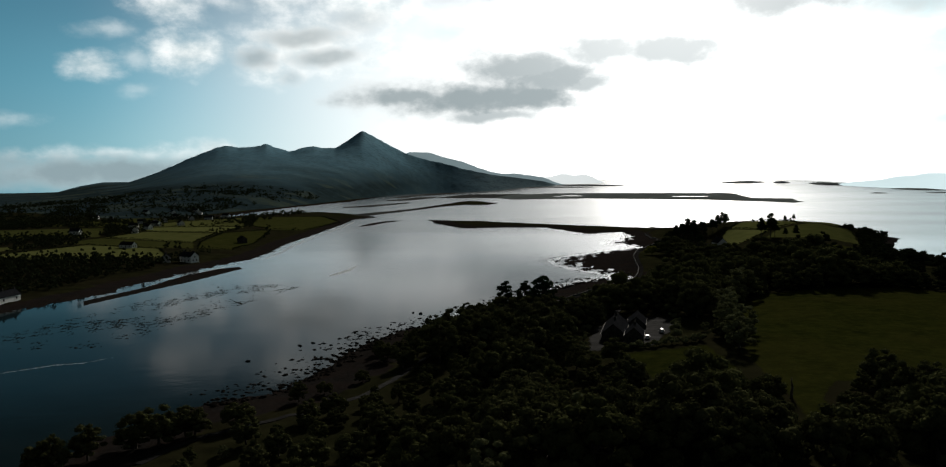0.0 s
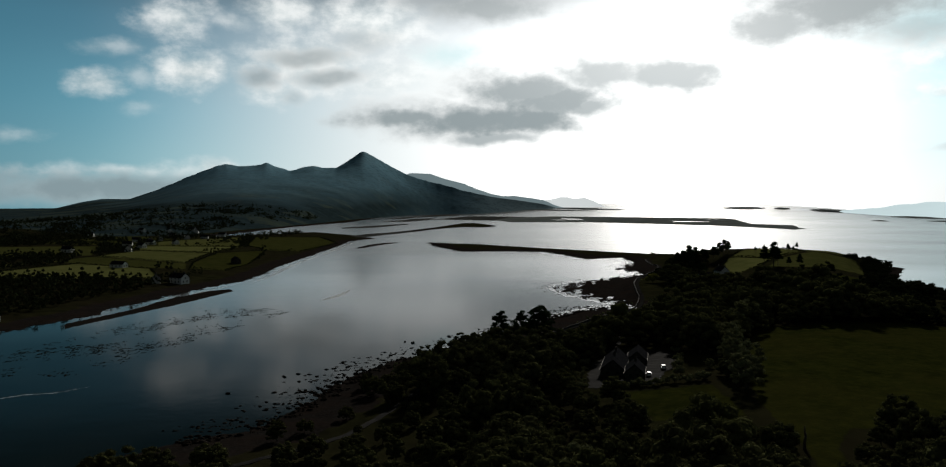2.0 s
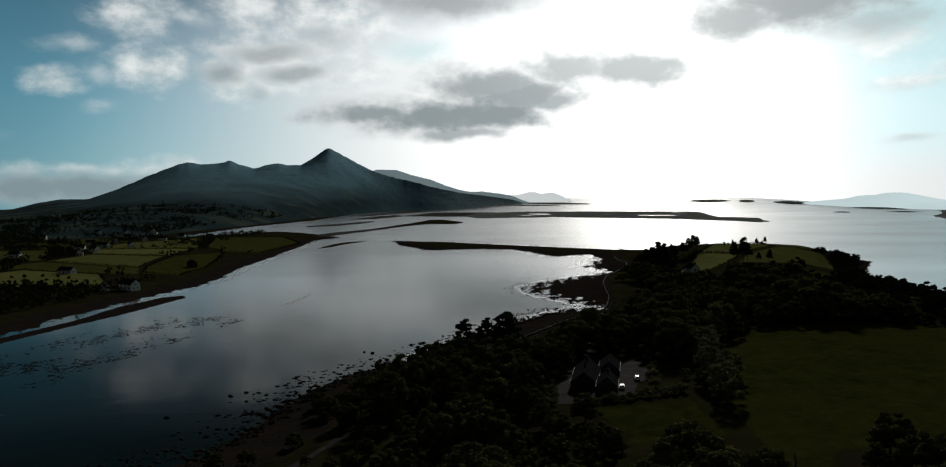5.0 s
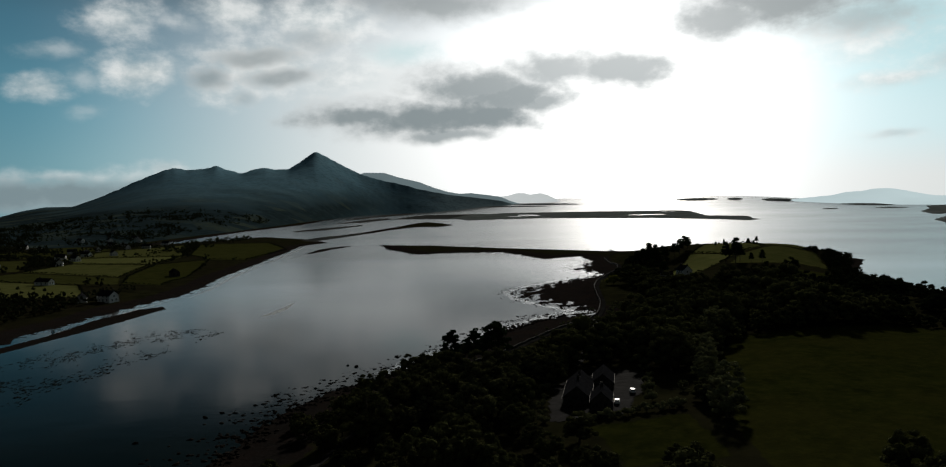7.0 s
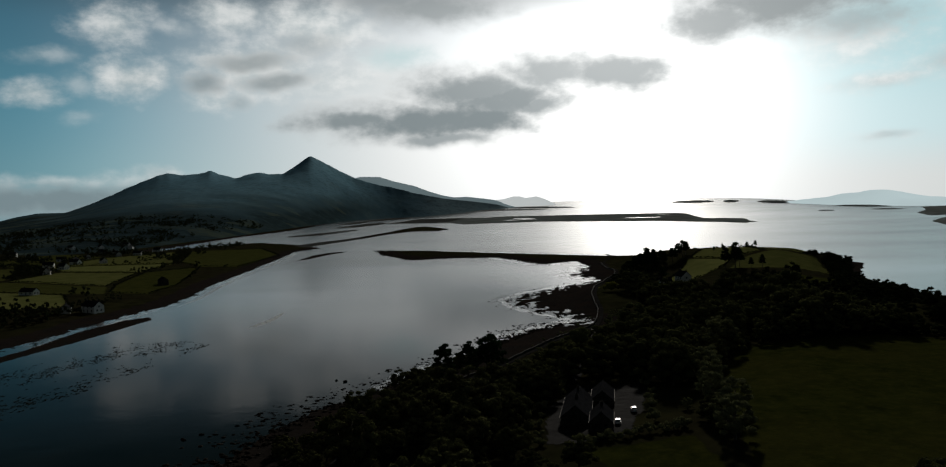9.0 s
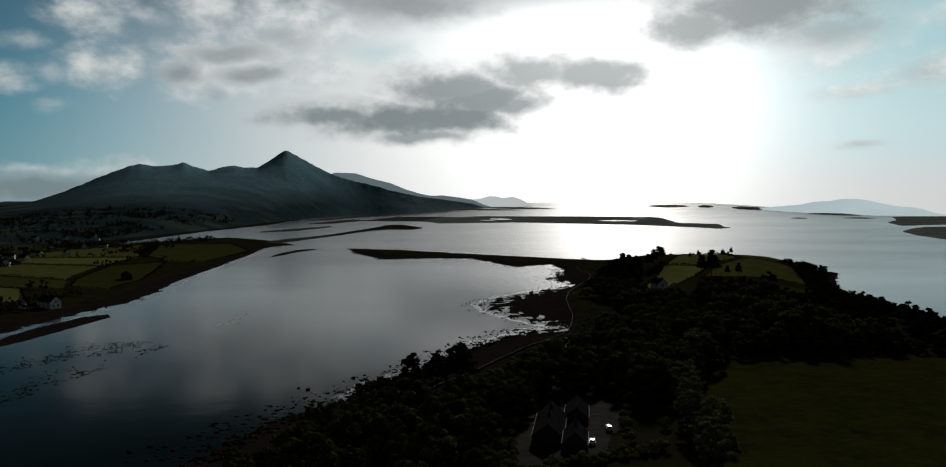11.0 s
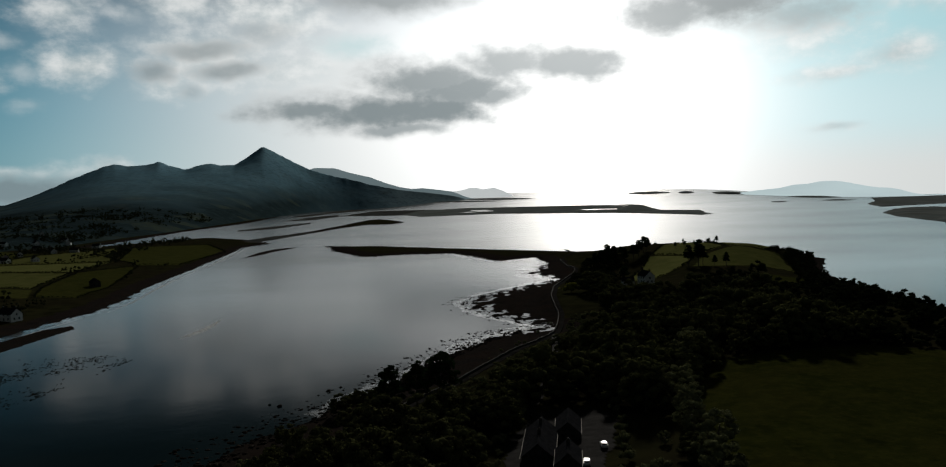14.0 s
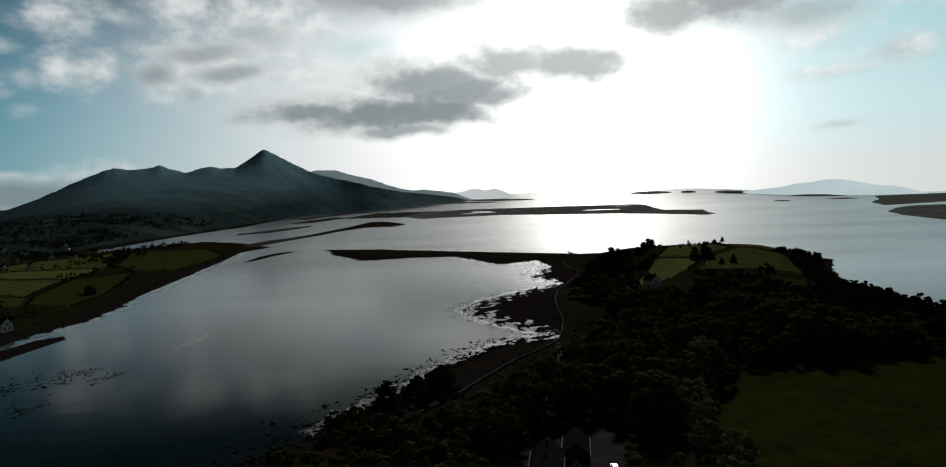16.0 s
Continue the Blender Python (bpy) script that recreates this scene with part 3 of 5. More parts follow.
def build_ground():
    front = np.radians(np.arange(-62, 62.01, 0.2))
    back = np.radians(np.arange(66, 294.1, 4.0))
    az = np.concatenate([front, back])
    rad = np.concatenate([[0.02, 3.0, 40.0], np.geomspace(110, 380, 110)[:-1], np.geomspace(380, 1000, 300)[:-1], np.geomspace(1000, 4950, 170)])
    A, R = np.meshgrid(az, rad)
    x, y = R * np.sin(A), R * np.cos(A)
    z = land_height(x, y)
    n_r, n_a = R.shape
    zone = np.zeros((n_r, n_a, 4), np.float32)
    zone[..., 3] = 1
    jit = wobble(x, y, 18, 7) * 1.5
    for corners, pale in FIELDS:
        d = poly_sd(x, y, corners) + jit
        k = step(d, -1.5, 2.5)
        zone[..., 0] = np.maximum(zone[..., 0], k)
        zone[..., 1] = np.where(k > 0.4, pale, zone[..., 1])
    # how much painted haze each outlying flat takes
    for poly, haze_amount in ((LONG, 1.0), (EAST, 1.0), (FAREAST, 1.0), *((f, 0.52) for f in FLATS)):
        zone[..., 3] = np.minimum(zone[..., 3], 1 - haze_amount * step(poly_sd(x, y, poly), -40, 0))
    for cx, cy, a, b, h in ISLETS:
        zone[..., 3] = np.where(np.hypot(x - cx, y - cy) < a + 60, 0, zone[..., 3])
    zone[..., 2] = np.maximum(1 - step(z, 1.0, 1.9), step(poly_sd(x, y, STRAND), -2, 3))
    v = np.stack([x, y, z], -1).reshape(-1, 3)
    i, j = np.meshgrid(np.arange(n_r - 1), np.arange(n_a), indexing="ij")
    k = (j + 1) % n_a
    f = np.stack([i * n_a + j, i * n_a + k, (i + 1) * n_a + k, (i + 1) * n_a + j], -1).reshape(-1, 4)[:, ::-1]
    me = bpy.data.meshes.new("ground")
    me.vertices.add(len(v))
    me.vertices.foreach_set("co", v.ravel())
    me.loops.add(f.size)
    me.loops.foreach_set("vertex_index", f.ravel())
    me.polygons.add(len(f))
    me.polygons.foreach_set("loop_start", np.arange(0, f.size, 4))
    me.polygons.foreach_set("use_smooth", np.ones(len(f), bool))
    me.update(calc_edges=True)
    at = me.color_attributes.new("zone", "FLOAT_COLOR", "POINT")
    at.data.foreach_set("color", zone.reshape(-1, 4).ravel())
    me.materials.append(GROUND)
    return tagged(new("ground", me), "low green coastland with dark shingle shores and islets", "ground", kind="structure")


build_ground()


def build_water():
    n = 180
    ring = [0.02, 300.0, 900.0, 2000.0, 3600.0] + [3700.0 + 90 * k for k in range(15)]
    verts = [(r * math.sin(2 * math.pi * k / n), r * math.cos(2 * math.pi * k / n), float(sea_level(r, (360 * k / n + 180) % 360 - 180))) for r in ring for k in range(n)]
    faces = [(i * n + k, (i + 1) * n + k, (i + 1) * n + (k + 1) % n, i * n + (k + 1) % n) for i in range(len(ring) - 1) for k in range(n)]
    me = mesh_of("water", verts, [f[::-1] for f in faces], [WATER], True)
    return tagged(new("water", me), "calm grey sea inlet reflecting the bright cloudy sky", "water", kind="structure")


build_water()


# ---- the mountain ----
SKYLINE = [(-46, -0.76), (-33, -0.76), (-30, -0.76), (-27.8, -0.70), (-26.3, -0.28), (-25, -0.05), (-23.4, -0.05), (-21.6, 0.6), (-19.75, 1.47), (-17.9, 2.28), (-17.2, 2.4), (-16.4, 2.3), (-15.3, 2.34), (-14.5, 2.55), (-13.9, 2.32), (-12.9, 2.05), (-12.0, 2.3), (-11.2, 2.42), (-10.6, 2.28), (-9.75, 2.28), (-8.95, 2.76), (-8.2, 3.30), (-7.95, 3.46), (-7.78, 3.50), (-7.55, 3.40), (-6.8, 2.96), (-5.9, 2.50), (-4.75, 1.86), (-3.3, 1.45), (-0.4, 0.72), (1.5, 0.3), (3.5, 0.05), (5.25, -0.2), (7, -0.7), (9, -1.0)]


def mountain_rows(az):
    """Foot, top and crest height of the range by azimuth."""
    deg = np.degrees(az)
    sk = sum(np.interp(deg + o, [a for a, _ in SKYLINE], [e for _, e in SKYLINE]) for o in np.linspace(-0.12, 0.12, 5)) / 5
    foot = sum(np.interp(deg + o, [-50, -30, -20, -16, -12.5, -8.8, -6.3, -4, 9], [900, 1000, 1420, 1740, 2080, 2580, 3300, 4050, 4370]) for o in np.linspace(-2.5, 2.5, 11)) / 11
    top = np.minimum(4480 - 60 * np.cos(np.radians((deg + 7.7) * 6)), 4540)
    return foot, top, 72 + top * np.tan(np.radians(sk))


def mountain_height(x, y):
    x, y = np.asarray(x, float), np.asarray(y, float)
    az = np.arctan2(x, y)
    foot, top, ridge = mountain_rows(az)
    T = (np.hypot(x, y) - foot) / (top - foot)
    soft = sum(mountain_rows(az + np.radians(o))[2] for o in np.linspace(-6, 6, 25)) / 25
    near = sum(mountain_rows(az + np.radians(o))[2] for o in np.linspace(-1.8, 1.8, 13)) / 13
    ridge = soft + (near - soft) * step(T, 0.2, 0.9) + (ridge - near) * step(T, 0.6, 1.0)
    Tc = np.clip(T, 0, 1)
    rise = np.where(T < 1, 0.86 * Tc + 0.14 * Tc ** 2.0, 1 - 1.4 * (T - 1))
    gully = wobble(x, y, 900, 31) * 0.22 + wobble(x, y, 330, 33) * 0.09 + wobble(x, y, 150, 35) * 0.035 + wobble(x, y, 60, 37) * 0.015
    z = -4 + (ridge + 4) * rise + gully * (ridge + 30) * 0.08 * np.clip(Tc * (1 - Tc) * 4, 0, 1) * (T < 1)
    z = z + 4.0 * wobble(x, 0.3 * y, 150, 36) * step(Tc, 0.75, 0.97) * (ridge > 110)
    return np.where(T < 0, -10.0, z)


def build_mountain():
    az = np.radians(np.arange(-50, 8.6, 0.1))
    t = np.linspace(0, 1.28, 130)
    foot, top, _ = mountain_rows(az)
    A, T = np.meshgrid(az, t)
    R = foot + (top - foot) * T
    x, y = R * np.sin(A), R * np.cos(A)
    z = mountain_height(x, y)
    n_t, n_a = R.shape
    v = np.stack([x, y, z], -1).reshape(-1, 3)
    i, j = np.meshgrid(np.arange(n_t - 1), np.arange(n_a - 1), indexing="ij")
    f = np.stack([i * n_a + j, i * n_a + j + 1, (i + 1) * n_a + j + 1, (i + 1) * n_a + j], -1).reshape(-1, 4)
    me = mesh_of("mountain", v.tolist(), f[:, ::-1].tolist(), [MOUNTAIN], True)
    return tagged(new("mountain", me), "dark heather-covered mountain range, blue haze in its colour, with one sharp conical peak", "mountain", kind="structure")


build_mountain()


def far_hill(name, label, prof, dist, c):
    """A far range with its haze put in as a glow: azimuth and elevation of its crest in degrees, with a rounded back.
    """
    a = np.arange(prof[0][0], prof[-1][0] + 0.01, 0.12)
    e = np.interp(a, [p[0] for p in prof], [p[1] for p in prof]) + 0.02 * wobble(a, 0 * a, 1.4, 5)
    v, f = [], []
    for k, (aa, ee) in enumerate(zip(np.radians(a), e)):
        h = 75 + dist * math.tan(math.radians(ee))
        for r, z in ((dist - 260, 0.0), (dist - 120, sea_level(dist - 120, math.degrees(aa)) + 0.55 * max(h - sea_level(dist - 120, math.degrees(aa)), 0)), (dist, h), (dist + 60, 0.5 * h), (dist + 90, 0.0)):
            v.append((r * math.sin(aa), r * math.cos(aa), z))
        if k:
            b, q = (k - 1) * 5, k * 5
            f += [(b + i, q + i, q + i + 1, b + i + 1) for i in range(4)]
    me = mesh_of(name, v, f, [backdrop_material(name + "_haze", c)], True)
    return tagged(new(name, me), label, "hills", kind="structure")


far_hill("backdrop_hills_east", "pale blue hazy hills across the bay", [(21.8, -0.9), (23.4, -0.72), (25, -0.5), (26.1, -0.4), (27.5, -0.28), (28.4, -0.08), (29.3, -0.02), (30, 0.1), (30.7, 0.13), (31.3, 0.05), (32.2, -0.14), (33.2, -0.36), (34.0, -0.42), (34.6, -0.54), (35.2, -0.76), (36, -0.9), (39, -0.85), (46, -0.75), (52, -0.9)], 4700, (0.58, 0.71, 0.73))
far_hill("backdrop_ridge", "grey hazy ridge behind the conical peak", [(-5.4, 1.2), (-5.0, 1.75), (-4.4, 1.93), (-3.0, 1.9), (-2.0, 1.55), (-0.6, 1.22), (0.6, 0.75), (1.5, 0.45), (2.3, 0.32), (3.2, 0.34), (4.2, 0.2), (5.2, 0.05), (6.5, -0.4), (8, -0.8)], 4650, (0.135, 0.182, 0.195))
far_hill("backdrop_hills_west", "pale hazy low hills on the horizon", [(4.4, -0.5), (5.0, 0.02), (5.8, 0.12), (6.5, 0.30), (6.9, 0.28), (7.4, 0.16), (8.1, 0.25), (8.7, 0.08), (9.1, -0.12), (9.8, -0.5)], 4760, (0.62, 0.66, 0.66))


# ---- trees ----
def ico():
    bm = bmesh.new()
    bmesh.ops.create_icosphere(bm, subdivisions=1, radius=1.0)
    v = np.array([p.co[:] for p in bm.verts])
    f = np.array([[p.index for p in q.verts] for q in bm.faces])
    bm.free()
    return v, f


ICO = ico()


def clump(rng, at, size, cards, card, flat=0.8, core=0.84):
    """A lump of foliage: a dented core and loose sprays of leaves standing out of it."""
    vs, fs, n = [], [], 0
    if core:
        src = ICO
        v = src[0] * (1 + rng.uniform(-0.25, 0.2, (len(src[0]), 1))) * size * core * np.array([1, 1, flat]) + at
        vs.append(v)
        fs.append(src[1])
        n = len(v)
    d = rng.normal(size=(cards, 3))
    d[:, 2] = np.abs(d[:, 2]) * 0.9 - 0.25
    d /= np.linalg.norm(d, axis=1, keepdims=True)
    c = at + d * size * np.array([1, 1, flat]) * rng.uniform(0.78, 1.15, (cards, 1))
    a = np.cross(d, rng.normal(size=(cards, 3)))
    a /= np.linalg.norm(a, axis=1, keepdims=True) + 1e-6
    b = np.cross(d, a) * 0.85 + d * rng.uniform(-0.5, 0.35, (cards, 1))
    s = card * rng.uniform(0.6, 1.3, (cards, 1))
    tri = np.stack([c - a * s, c + a * s * 0.9 - d * 0.1 * s, c + b * s * 1.5, c - b * s * 1.1], 1).reshape(-1, 3)
    k = n + np.arange(cards)[:, None] * 4
    vs.append(tri)
    fs.append(np.concatenate([k + [0, 3, 1], k + [0, 1, 2]], 0))
    return np.concatenate(vs), np.concatenate(fs)


def join(parts):
    vs, fs, n = [], [], 0
    for v, f in parts:
        vs.append(v)
        fs.append(f + n)
        n += len(v)
    return np.concatenate(vs), np.concatenate(fs)


def limb(p0, p1, r0, r1, sides=6):
    p0, p1 = np.array(p0, float), np.array(p1, float)
    d = p1 - p0
    d /= np.linalg.norm(d)
    a = np.cross(d, (0.3, 0.9, 0.2))
    a /= np.linalg.norm(a)
    b = np.cross(d, a)
    t = np.arange(sides) * 2 * np.pi / sides
    ring = np.cos(t)[:, None] * a + np.sin(t)[:, None] * b
    mid = (p0 + p1) / 2 + a * r0 * 0.4
    v = np.concatenate([p0 + ring * r0, mid + ring * (r0 + r1) / 2, p1 + ring * r1, [p1]])
    f = []
    for lvl in (0, sides):
        for k in range(sides):
            q = (k + 1) % sides
            f += [(lvl + k, lvl + q, lvl + sides + q), (lvl + k, lvl + sides + q, lvl + sides + k)]
    f += [(2 * sides + k, 2 * sides + (k + 1) % sides, 3 * sides) for k in range(sides)]
    return v, np.array(f)


def broadleaf(seed, height, width, clumps, cards, card):
    """A domed crown of overlapping boughs, dense above and open beneath, on a forked trunk."""
    rng = np.random.RandomState(seed)
    lean = rng.uniform(-0.6, 0.6, 2)
    top = np.array([lean[0], lean[1], height * 0.58])
    wood = [limb((0, 0, -0.6), top, 0.035 * height, 0.013 * height, 7)]
    crown, spots = [], []
    domes = [(np.array([0.0, 0.0]), 0.36 * width, height)]
    for k in range(4):
        a = rng.uniform(0, 6.28) if k == 0 else a + rng.uniform(1.2, 1.9)
        r = rng.uniform(0.17, 0.26) * width
        domes.append((np.array([np.cos(a), np.sin(a)]) * r, rng.uniform(0.20, 0.28) * width, height * rng.uniform(0.68, 0.92)))
    share = np.array([d[1] ** 2 for d in domes])
    for k in range(clumps):
        c, r, h = domes[rng.choice(5, p=share / share.sum())]
        u = 1 - rng.uniform(0, 1) ** 0.8 * 1.08
        t = rng.uniform(0, 6.283)
        q = np.sqrt(max(1 - u * u, 0))
        drop = 0.55 * height
        p = np.array([c[0] + lean[0] + r * q * np.cos(t), c[1] + lean[1] + r * q * np.sin(t), h - drop + drop * 0.82 * u])
        p[2] = max(p[2], 0.18 * height)
        crown.append(clump(rng, p, width * rng.uniform(0.085, 0.135), cards, card, 0.72))
        spots.append(p)
    for k in range(6):
        p = spots[rng.randint(len(spots))]
        s = np.array([0, 0, height * rng.uniform(0.2, 0.4)]) + np.array([*lean, 0]) * 0.4
        wood.append(limb(s, p, 0.014 * height, 0.004 * height, 5))
    return join(wood), join(crown)


def pine(seed, height, width, tiers, cards, card):
    """A shore pine: a bare stem and flat, open plates of needles."""
    rng = np.random.RandomState(seed)
    wood = [limb((0, 0, -0.6), (0.4, 0.2, height * 0.95), 0.022 * height, 0.006 * height, 7)]
    crown = []
    for k in range(tiers):
        z = height * (0.42 + 0.55 * k / (tiers - 1))
        reach = width * 0.5 * (1.0 - 0.72 * (k / (tiers - 1)) ** 1.6) * rng.uniform(0.75, 1.1)
        n = max(3, int(7 - 4 * k / tiers))
        turn = rng.uniform(0, 6.28)
        for j in range(n):
            a = turn + j * 6.283 / n + rng.uniform(-0.35, 0.35)
            r = reach * rng.uniform(0.55, 1.0)
            tip = np.array([r * np.cos(a), r * np.sin(a), z + rng.uniform(-0.3, 0.6)])
            wood.append(limb((0.2, 0.1, z - 0.5), tip, 0.006 * height, 0.002 * height, 4))
            crown.append(clump(rng, tip * np.array([0.85, 0.85, 1]), width * rng.uniform(0.09, 0.17), cards, card, 0.42, 0.5))
    return join(wood), join(crown)


def shrub(seed, height, width, clumps, cards, card):
    rng = np.random.RandomState(seed)
    crown, wood = [], [limb((0, 0, -0.4), (0.1, 0.1, height * 0.5), 0.06, 0.03, 5)]
    for k in range(clumps):
        p = np.array([*(rng.uniform(-0.36, 0.36, 2) * width), height * rng.uniform(0.3, 0.8)])
        crown.append(clump(rng, p, width * rng.uniform(0.16, 0.24), cards, card, 0.9))
        if k < 4:
            wood.append(limb((0, 0, 0), p, 0.05, 0.02, 4))
    return join(wood), join(crown)


def tri_mesh(name, vf, material):
    v, f = vf
    me = bpy.data.meshes.new(name)
    me.vertices.add(len(v))
    me.vertices.foreach_set("co", np.ascontiguousarray(v, np.float32).ravel())
    me.loops.add(f.size)
    me.loops.foreach_set("vertex_index", np.ascontiguousarray(f, np.int32).ravel())
    me.polygons.add(len(f))
    me.polygons.foreach_set("loop_start", np.arange(0, f.size, 3))
    me.update(calc_edges=True)
    me.materials.append(material)
    return me


def tree_thing(name, made, leaf, label, category="tree", group=""):
    wood, crown = made
    root = new(name)
    root.empty_display_size = 0.5
    for n, vf, m in (("trunk", wood, BARK), ("crown", crown, leaf)):
        ob = new(n, tri_mesh(n, vf, m))
        ob.parent = root
    return tagged(root, label, category, group)


WOOD_LABEL = "dense dark green broadleaf tree in the shoreside wood"
OAKS = [tree_thing("broadleaf_tree", broadleaf(40 + k, h, w, 66, 46, 0.27), LEAF, WOOD_LABEL, group="trees of the wood")
        for k, (h, w) in enumerate(((13.0, 15.0), (14.5, 16.0), (11.0, 13.5), (14.0, 13.0), (10.0, 14.0)))]
PALES = [tree_thing("willow_tree", broadleaf(60 + k, h, w, 44, 48, 0.26), LEAF_PALE, "pale grey-green willow tree among the darker wood", group="willows")
         for k, (h, w) in enumerate(((11.0, 9.5), (12.0, 10.0)))]
PINES = [tree_thing("pine_tree", pine(70 + k, h, w, 7, 40, 0.42), NEEDLE, "tall dark shore pine with flat open branches", group="shore pines")
         for k, (h, w) in enumerate(((14.0, 8.0), (13.0, 12.5)))]
FIRS = [tree_thing("conifer_tree", pine(80 + k, h, w, 12, 34, 0.36), NEEDLE, "dark conifer standing beside the hill pasture", group="hill conifers")
        for k, (h, w) in enumerate(((13.0, 8.0), (11.0, 9.0)))]
used = set()


def plant(ob, x, y, size=1.0, turn=None, sink=0.0):
    """Sets the first tree of a kind in its place, and copies of it after that."""
    turn = random.uniform(0, 360) if turn is None else turn
    m = pose(x, y, height_at(x, y) - sink, 0, 0, turn)
    if ob.name in used:
        made = copy_thing(ob, m)
    else:
        used.add(ob.name)
        made = ob
        ob.matrix_basis = m
    made.scale = (size * random.uniform(0.92, 1.08), size * random.uniform(0.92, 1.08), size * random.uniform(0.88, 1.1))
    return made


CLEAR = [c for c, _ in FIELDS] + [
    [(33, 262), (40, 300), (50, 325), (60, 352), (84, 350), (89, 330), (84, 300), (84, 266), (55, 262)],   # yard of the house
    [(2, 352), (20, 366), (40, 372), (30, 394), (5, 372)],
    STRAND,
    [(128, 540), (148, 542), (160, 672), (140, 675)],
    [(176, 566), (182, 674), (230, 674), (228, 566)],
]
ROAD = [(246, 1080), (240, 1010), (212, 947), (200, 870), (194, 810), (172, 755), (150, 696), (139, 655), (132, 627), (126, 590), (121, 557), (103, 498), (76, 460), (44, 406), (26, 380), (4, 352)]
TRACK = [(4, 352), (-10, 308), (-22, 264), (-33, 233), (-50, 212), (-61, 204), (-72, 193), (-78, 178)]


def along(px, py, line):
    p = np.array(line, float)
    best = np.full(np.shape(px), 1e18)
    for (ax, ay), (bx, by) in zip(p[:-1], p[1:]):
        dx, dy = bx - ax, by - ay
        t = np.clip(((px - ax) * dx + (py - ay) * dy) / (dx * dx + dy * dy), 0, 1)
        best = np.minimum(best, (px - ax - t * dx) ** 2 + (py - ay - t * dy) ** 2)
    return np.sqrt(best)


def scatter(x0, x1, y0, y1, gap, seed):
    """Points on a shaken grid."""
    rng = np.random.RandomState(seed)
    gx, gy = np.meshgrid(np.arange(x0, x1, gap), np.arange(y0, y1, gap))
    gx = gx + rng.uniform(-0.42, 0.42, gx.shape) * gap + (np.arange(gx.shape[0]) % 2)[:, None] * gap * 0.5
    gy = gy + rng.uniform(-0.42, 0.42, gy.shape) * gap
    return gx.ravel(), gy.ravel(), rng


def verge(y):
    """Where the coast road runs, by its distance up the shore."""
    return np.interp(y, [q[1] for q in ROAD[::-1]], [q[0] for q in ROAD[::-1]])


def wood_points(x0, x1, y0, y1, gap, seed, shore):
    x, y, rng = scatter(x0, x1, y0, y1, gap, seed)
    keep = poly_sd(x, y, PEN) + 4 * wobble(x, y, 40, 12) > shore
    for c in CLEAR:
        keep &= poly_sd(x, y, c) < -2.5
    keep &= (along(x, y, ROAD) > 5.5) & (along(x, y, TRACK) > 2.2)
    # open verge and shore along the coast road
    keep &= ~((y > 352) & (y < 560) & (x < verge(y) + 12))
    return x[keep], y[keep], rng


# the nearer wood, tree by tree
wx, wy, wr = wood_points(-120, 215, 150, 345, 11.2, 3, 11)
back = poly_sd(wx, wy, PEN) + 4 * wobble(wx, wy, 40, 12) > 11 + 27 * step(300 - wy, 0, 55)
wx, wy = wx[back], wy[back]
pick = (wx < 96) | (wy > 335) | (wy < 222)
for px_, py_ in zip(wx[pick], wy[pick]):
    pale = wr.uniform() < 0.06
    kind = PALES[wr.randint(2)] if pale else OAKS[wr.randint(5)]
    small = 0.6 if (18 < px_ < 100 and 185 < py_ < 268) or poly_sd(np.array([px_]), np.array([py_]), FIELDS[10][0])[0] > -14 else 1.0
    inland = poly_sd(np.array([px_]), np.array([py_]), PEN)[0]
    small = min(small, 0.44 + max(inland - 11, 0) / 55)
    if px_ < 5 and py_ < 265:
        small = min(small, 0.34 + max(inland - 40, 0) / 130)
    plant(kind, float(px_), float(py_), wr.uniform(0.62, 1.32) * small)


def far_template(seed, height, width, clumps, cards, card):
    return broadleaf(seed, height, width, clumps, cards, card)[1]


def woodland(name, label, xs, ys, templates, material, rng, lo=0.7, hi=1.2, edge=None):
    """Trees too many to count, joined."""
    zs = np.maximum(land_height(xs, ys), mountain_height(xs, ys))
    vs, fs, n = [], [], 0
    for x, y, z in zip(xs, ys, zs):
        v, f = templates[rng.randint(len(templates))]
        a, s = rng.uniform(0, 6.28), rng.uniform(lo, hi)
        if edge:
            s *= min(1.0, 0.3 + max(x - verge(y) - 10, 0) / 60) if y < 560 else 1.0
            s *= min(1.0, 0.36 + max(poly_sd(np.array([x]), np.array([y]), edge)[0] - 24, 0) / 70)
        c, q = np.cos(a) * s, np.sin(a) * s
        w = v @ np.array([[c, q, 0], [-q, c, 0], [0, 0, s * rng.uniform(0.85, 1.1)]]) + (x, y, z)
        vs.append(w)
        fs.append(f + n)
        n += len(v)
    if not vs:
        return None
    return tagged(new(name, tri_mesh(name, (np.concatenate(vs), np.concatenate(fs)), material)), label, "woodland", kind="stuff")


MIDT = [far_template(200 + k, h, w, 40, 20, 0.32) for k, (h, w) in enumerate(((10.5, 15.0), (12.0, 17.0), (8.0, 11.0), (12.5, 13.0)))]
LOWT = [shrub(220 + k, h, w, 6, 10, 0.4)[1] for k, (h, w) in enumerate(((3.0, 4.5), (2.4, 4.0), (4.0, 5.0)))]
FART = [far_template(240 + k, h, w, 6, 5, 0.9) for k, (h, w) in enumerate(((8.0, 9.0), (6.5, 8.0), (9.0, 8.0)))]

